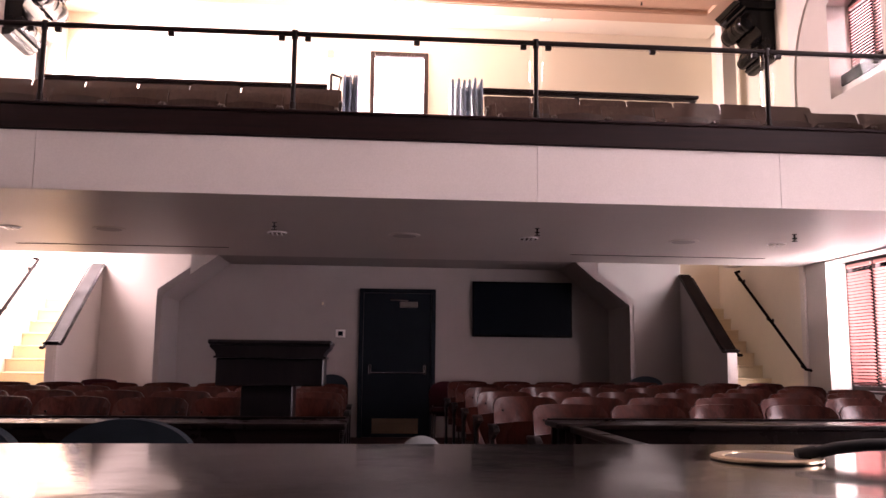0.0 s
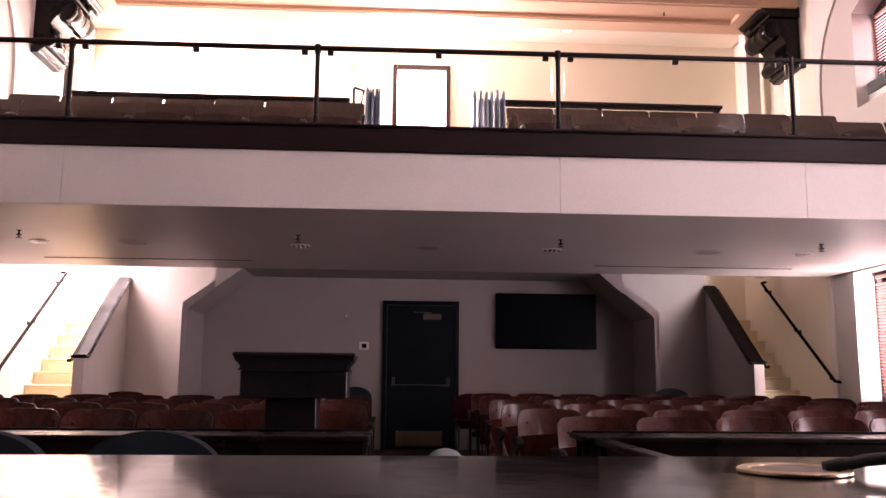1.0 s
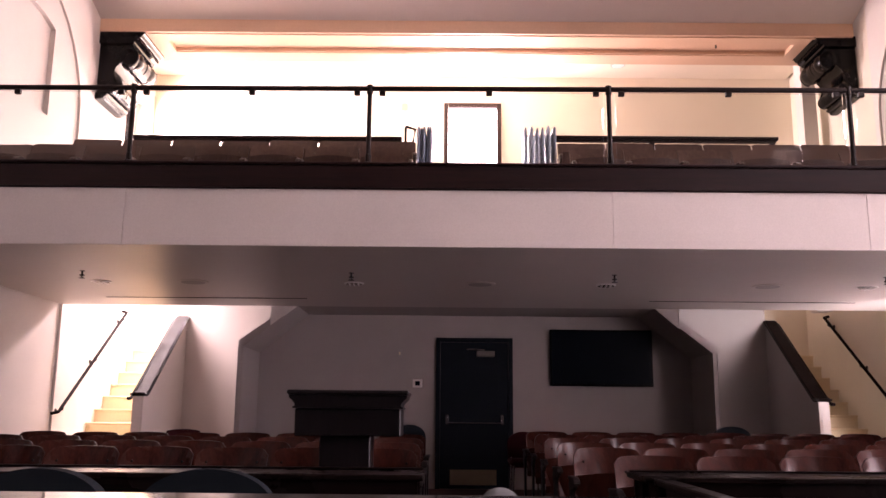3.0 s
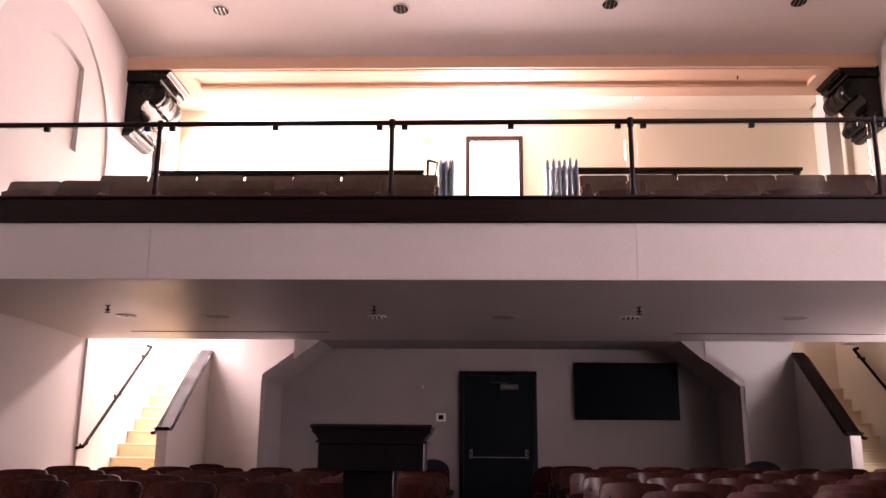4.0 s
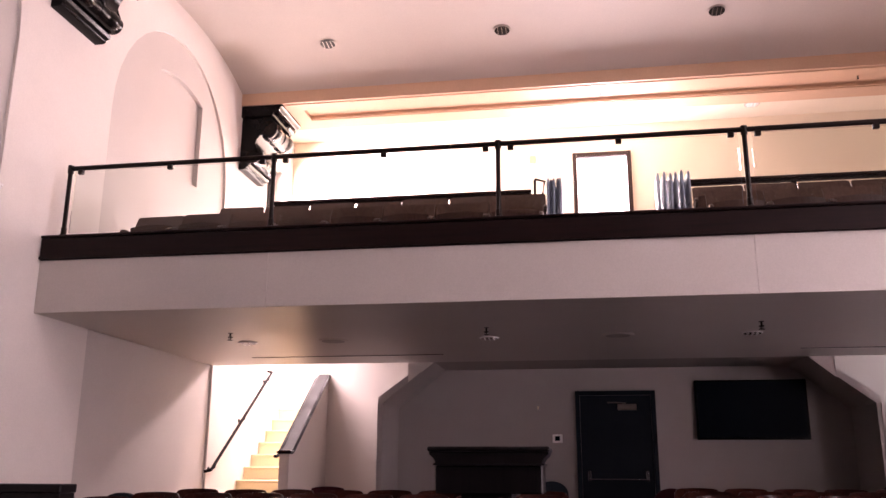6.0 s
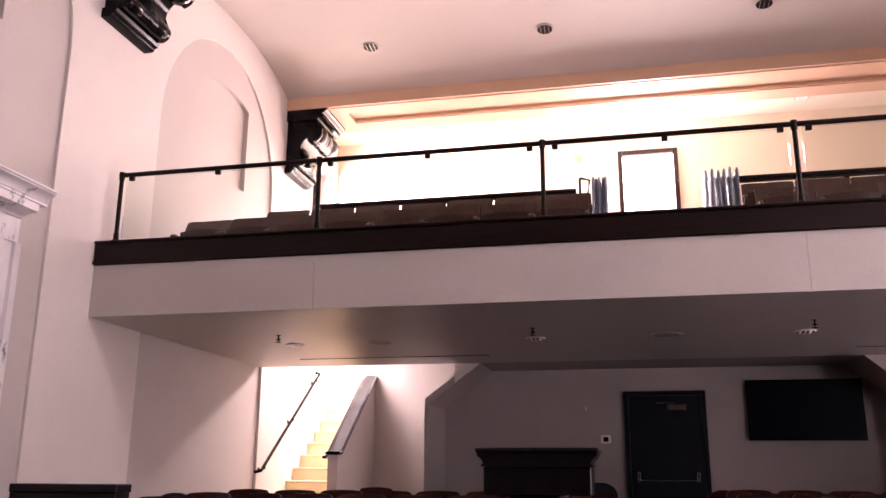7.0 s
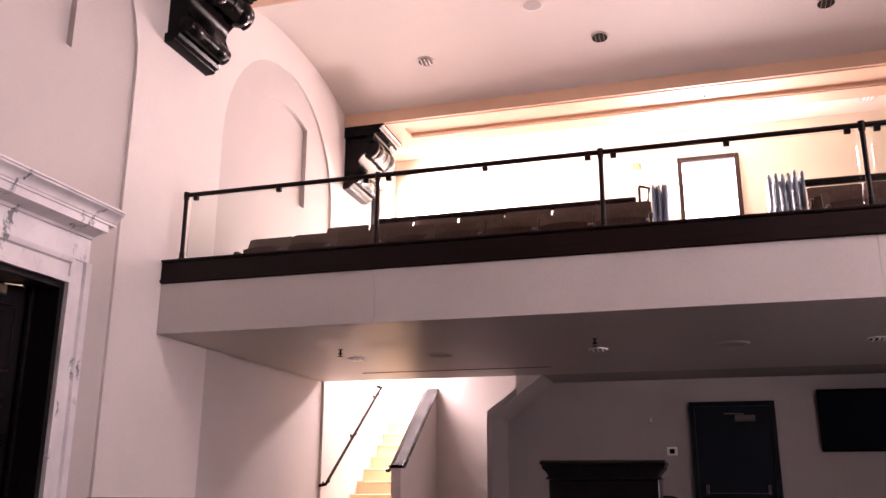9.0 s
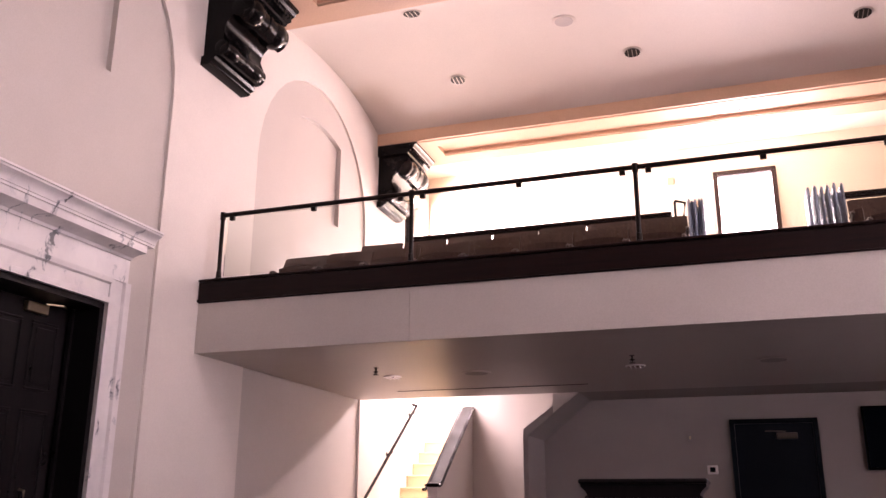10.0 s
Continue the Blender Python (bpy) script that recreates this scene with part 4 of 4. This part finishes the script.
# board behind the rear balcony row
for xa, xb, drop in ((-3.80, -0.56, 0.03), (0.98, 4.0, 0.0)):
    b = thing("balcony_back_board", "long dark wooden board behind the rear balcony seats", "partition")
    bm = B()
    box(bm, xa, xb, 9.98, 10.02, 4.33 - drop, 4.36 - drop)
    part("board", bm, M_BAND, b)
    bm = B()
    box(bm, xa - 0.02, xb + 0.02, 9.95, 10.05, 4.36 - drop, 4.40 - drop, 0.006)
    part("cap", bm, M_BAND, b)
    for x in (xa + 0.05, (xa + xb) / 2, xb - 0.05):
        part("leg", box(B(), x - 0.03, x + 0.03, 9.975, 10.025, 3.33, 4.33 - drop), M_BAND, b)


def folded_chair():
    c = thing("folded_chair", "grey-blue steel folding chair, folded and standing on end", "folding chair", "stored folding chairs")
    bm = B()
    box(bm, -0.017, 0.017, -0.20, 0.20, 0.60, 0.95, 0.008)
    part("backrest", bm, M_CHAIRBLUE, c)
    bm = B()
    box(bm, -0.018, 0.018, -0.19, 0.19, 0.10, 0.58, 0.008)
    part("seat", bm, M_CHAIRBLUE, c)
    for yy in (-0.212, 0.212):
        part("leg", tube(B(), [(0, yy, 0.0), (0, yy, 0.90), (0, yy * 0.9, 0.965)], 0.011, 8), M_CHAIRBLUE, c)
    return c


fc = folded_chair()
first = True
for x0, n, gap, tilt in ((-0.335, 5, 0.037, 0.6), (0.925, 6, 0.064, -0.6)):
    for k in range(n):
        m = pose(x0 + gap * k, 9.62 + rng.uniform(-0.03, 0.03), 3.33, 0, tilt, rng.uniform(-2, 2)) @ Matrix.Scale(rng.uniform(0.985, 1.015), 4)
        if first:
            fc.matrix_world = m
            first = False
        else:
            copy_thing(fc, m)
st = thing("chair_cart", "thin dark metal cart frame beside stored folding chairs", "cart")
bm = B()
tube(bm, [(-0.485, 9.75, 3.33), (-0.485, 9.75, 4.41), (-0.48, 9.75, 4.425), (-0.37, 9.75, 4.39), (-0.40, 9.75, 4.2)], 0.016, 8)
part("frame", bm, M_BRONZE, st)
bm = B()
tube(bm, [(-0.485, 9.45, 3.345), (-0.485, 9.75, 3.345)], 0.014, 8)
part("foot", bm, M_BRONZE, st)

# ---- lectern, tables, chairs ----
le = thing("lectern", "black wooden lectern with a moulded top on a pedestal", "lectern")
LX, LY = -0.585, 5.3
bm = B()
box(bm, LX - 0.37, LX + 0.37, LY - 0.02, LY + 0.46, 1.172, 1.20, 0.008)
part("top", bm, M_DARKWOOD, le)
bm = B()
half = [(0.36, 1.171), (0.36, 1.155)] + [(0.322 + 0.032 * (1 - math.sin(radians(a))), 1.15 - 0.045 * a / 90) for a in range(0, 91, 15)] + [(0.335, 1.10), (0.335, 1.09)]
prism(bm, [(LX + d, z) for d, z in half] + [(LX - d, z) for d, z in reversed(half)], "y", LY, LY + 0.44)
part("moulding", bm, M_DARKWOOD, le)
bm = B()
box(bm, LX - 0.322, LX + 0.322, LY + 0.02, LY + 0.42, 0.925, 1.089, 0.006)
part("case", bm, M_DARKWOOD, le)
bm = B()
box(bm, LX - 0.175, LX + 0.135, LY + 0.08, LY + 0.36, 0.06, 0.924, 0.006)
part("pedestal", bm, M_DARKWOOD, le)
bm = B()
box(bm, LX - 0.27, LX + 0.27, LY, LY + 0.44, 0.0, 0.059, 0.01)
part("base", bm, M_DARKWOOD, le)


def court_table(xa, xb, ya, yb, label):
    t = thing("court_table", label, "table", "long tables")
    z = 0.755
    bm = B()
    box(bm, xa, xb, ya, yb, z - 0.03, z, 0.006)
    part("tabletop", bm, M_TABLE, t)
    bm = B()
    box(bm, xa + 0.01, xb - 0.01, yb - 0.05, yb - 0.012, z + 0.0005, z + 0.012, 0.004)
    part("edge_strip", bm, M_CAP, t)
    for q in ((xa + 0.03, xb - 0.03, yb - 0.06, yb - 0.04), (xa + 0.03, xb - 0.03, ya + 0.02, ya + 0.04)):
        part("apron", box(B(), *q, z - 0.16, z - 0.031), M_TABLE, t)
    for x in (xa + 0.08, (xa + xb) / 2, xb - 0.08):
        for y in (ya + 0.10, yb - 0.12):
            part("leg", prism(B(), [(x - 0.03, y - 0.03), (x + 0.03, y - 0.03), (x + 0.03, y + 0.03), (x - 0.03, y + 0.03)], "z", 0, z - 0.031), M_TABLE, t)


court_table(-2.9, -0.10, 4.5, 4.95, "long narrow dark wooden table facing the seats")
court_table(1.02, 4.1, 4.5, 4.93, "long narrow dark wooden table facing the seats")
rl = thing("low_rail", "low dark wooden rail joined to the long table", "rail")
bm = B()
box(bm, 1.05, 1.13, 3.2, 4.49, 0.72, 0.752, 0.006)
part("cap", bm, M_TABLE, rl)
for y in (3.3, 3.85, 4.4):
    part("post", box(B(), 1.065, 1.115, y - 0.025, y + 0.025, 0, 0.719), M_TABLE, rl)
part("panel", box(B(), 1.08, 1.10, 3.21, 4.48, 0.3, 0.719), M_TABLE, rl)


def round_back_chair(x, y, h, w, fab, label, turn=0, crown=0.17):
    c = thing("upholstered_chair", label, "chair", "", pose(x, y, 0.085 if y > 9 else 0, 0, 0, turn))
    bm = B()
    n = 30
    prof = []
    for k in range(n + 1):
        a = math.pi * k / n
        prof.append((w / 2 * math.cos(a), h - crown + crown * math.sin(a) ** 0.8))
    prof += [(-w / 2 * 0.9, h - 0.42), (w / 2 * 0.9, h - 0.42)]
    prism(bm, prof, "y", -0.035, 0.035)
    bmesh.ops.bevel(bm, geom=bm.edges[:], offset=0.02 if w > 0.3 else 0.006, segments=3, affect="EDGES")
    part("backrest", bm, fab, c)
    bm = B()
    box(bm, -w / 2, w / 2, 0.03, 0.48, 0.42, 0.49, 0.025)
    part("seat", bm, fab, c)
    for sx in (-1, 1):
        for yy in (0.06, 0.44):
            bm = B()
            rod(bm, (sx * (w / 2 - 0.03), yy, 0), (sx * (w / 2 - 0.05), yy, 0.42), 0.012, 8)
            part("leg", bm, M_STEEL, c)
    bm = B()
    tube(bm, [(-w / 2 + 0.05, 0.06, 0.42), (-w / 2 + 0.05, 0.0, 0.55), (-w / 2 + 0.06, 0.0, 0.7)], 0.011, 8)
    tube(bm, [(w / 2 - 0.05, 0.06, 0.42), (w / 2 - 0.05, 0.0, 0.55), (w / 2 - 0.06, 0.0, 0.7)], 0.011, 8)
    part("back_support", bm, M_STEEL, c)
    return c


round_back_chair(-0.79, 3.0, 0.868, 0.47, M_FABRIC, "dark blue upholstered chair at the long table")
round_back_chair(-1.36, 3.0, 0.866, 0.47, M_FABRIC, "dark blue upholstered chair at the long table")
wb = thing("waste_bin", "pale grey round bin with a domed lid in the aisle", "bin", "", pose(0.32, 5.0, 0))
part("body", lathe(B(), [(0.10, 0.0), (0.105, 0.01), (0.118, 0.50), (0.122, 0.52), (0.122, 0.53)], Matrix(), 28), M_PALEFAB, wb)
part("lid", lathe(B(), [(0.124, 0.531)] + [(0.124 * math.cos(radians(a)), 0.54 + 0.118 * math.sin(radians(a))) for a in range(0, 90, 9)], Matrix(), 28), M_PALEFAB, wb)
round_back_chair(-0.42, 10.6, 0.86, 0.40, M_FABRIC, "dark blue upholstered chair by the rear wall", 180)
round_back_chair(3.47, 10.6, 0.87, 0.46, M_FABRIC, "dark blue upholstered chair by the rear wall", 180)
round_back_chair(-4.42, 8.0, 0.845, 0.41, M_FABRIC, "dark blue upholstered chair beside the wall", 180)
round_back_chair(0.95, 10.5, 0.79, 0.40, M_REDFAB, "dark red upholstered chair beside the aisle", 180)
round_back_chair(-3.06, 10.3, 0.79, 0.39, M_REDFAB, "dark red upholstered chair behind the seats", 180, 0.04)

# dark desk block seen beside the wall
dk = thing("side_desk", "dark wooden side desk with a flat top", "desk")
bm = B()
box(bm, -3.54, -2.85, 4.5, 4.66, 0.93, 0.978, 0.006)
part("top", bm, M_DARKWOOD, dk)
bm = B()
box(bm, -3.535, -2.855, 4.505, 4.65, 0.0, 0.929, 0.004)
part("body", bm, M_DARKWOOD, dk)

# ---- the bench in front of the camera ----
be = thing("judge_bench", "long dark glossy wooden bench top", "desk")
bm = B()
box(bm, -2.2, 2.4, 0.25, 1.15, 0.915, 0.95, 0.01)
part("top", bm, M_BENCH, be)
bm = B()
box(bm, -2.15, 2.35, 1.05, 1.09, 0.0, 0.914)
part("front_panel", bm, M_DARKWOOD, be)
for x in (-2.1, 2.3):
    part("side_panel", box(B(), x - 0.02, x + 0.02, 0.3, 1.049, 0, 0.914), M_DARKWOOD, be)
mi = thing("cable_grommet", "round brass cable plate set on the bench top", "grommet")
part("rim", lathe(B(), [(0.056, 0), (0.060, 0.001), (0.060, 0.0035), (0.055, 0.0055), (0.047, 0.004), (0.045, 0.001)], pose(0.446, 0.945, 0.9505), 40), M_BRASS, mi)
part("plate", lathe(B(), [(0.044, 0.001), (0.044, 0.0035), (0.03, 0.004), (0.004, 0.0042)], pose(0.446, 0.945, 0.9505), 40), M_DULLMETAL, mi, "tarnished inner plate")
ca = thing("black_cable", "thick black cable rising out of the brass plate", "cable")
cpts = [(0.478, 0.93, 0.955), (0.495, 0.927, 0.960), (0.515, 0.925, 0.965), (0.55, 0.92, 0.969), (0.62, 0.91, 0.971), (0.72, 0.9, 0.967), (0.85, 0.88, 0.960)]
part("sheath", tube(B(), cpts, 0.0068, 12), M_RUBBER, ca)
part("strain_relief", rod(B(), (0.474, 0.931, 0.9555), (0.494, 0.927, 0.960), 0.0085), M_RUBBER, ca)

wp = thing("wall_plate", "small pale plate on the rear balcony wall", "wall plate")
bm = B()
box(bm, -0.76, -0.66, YW - 0.012, YW - 0.001, 6.11, 6.24, 0.004)
part("plate", bm, M_TAN, wp)
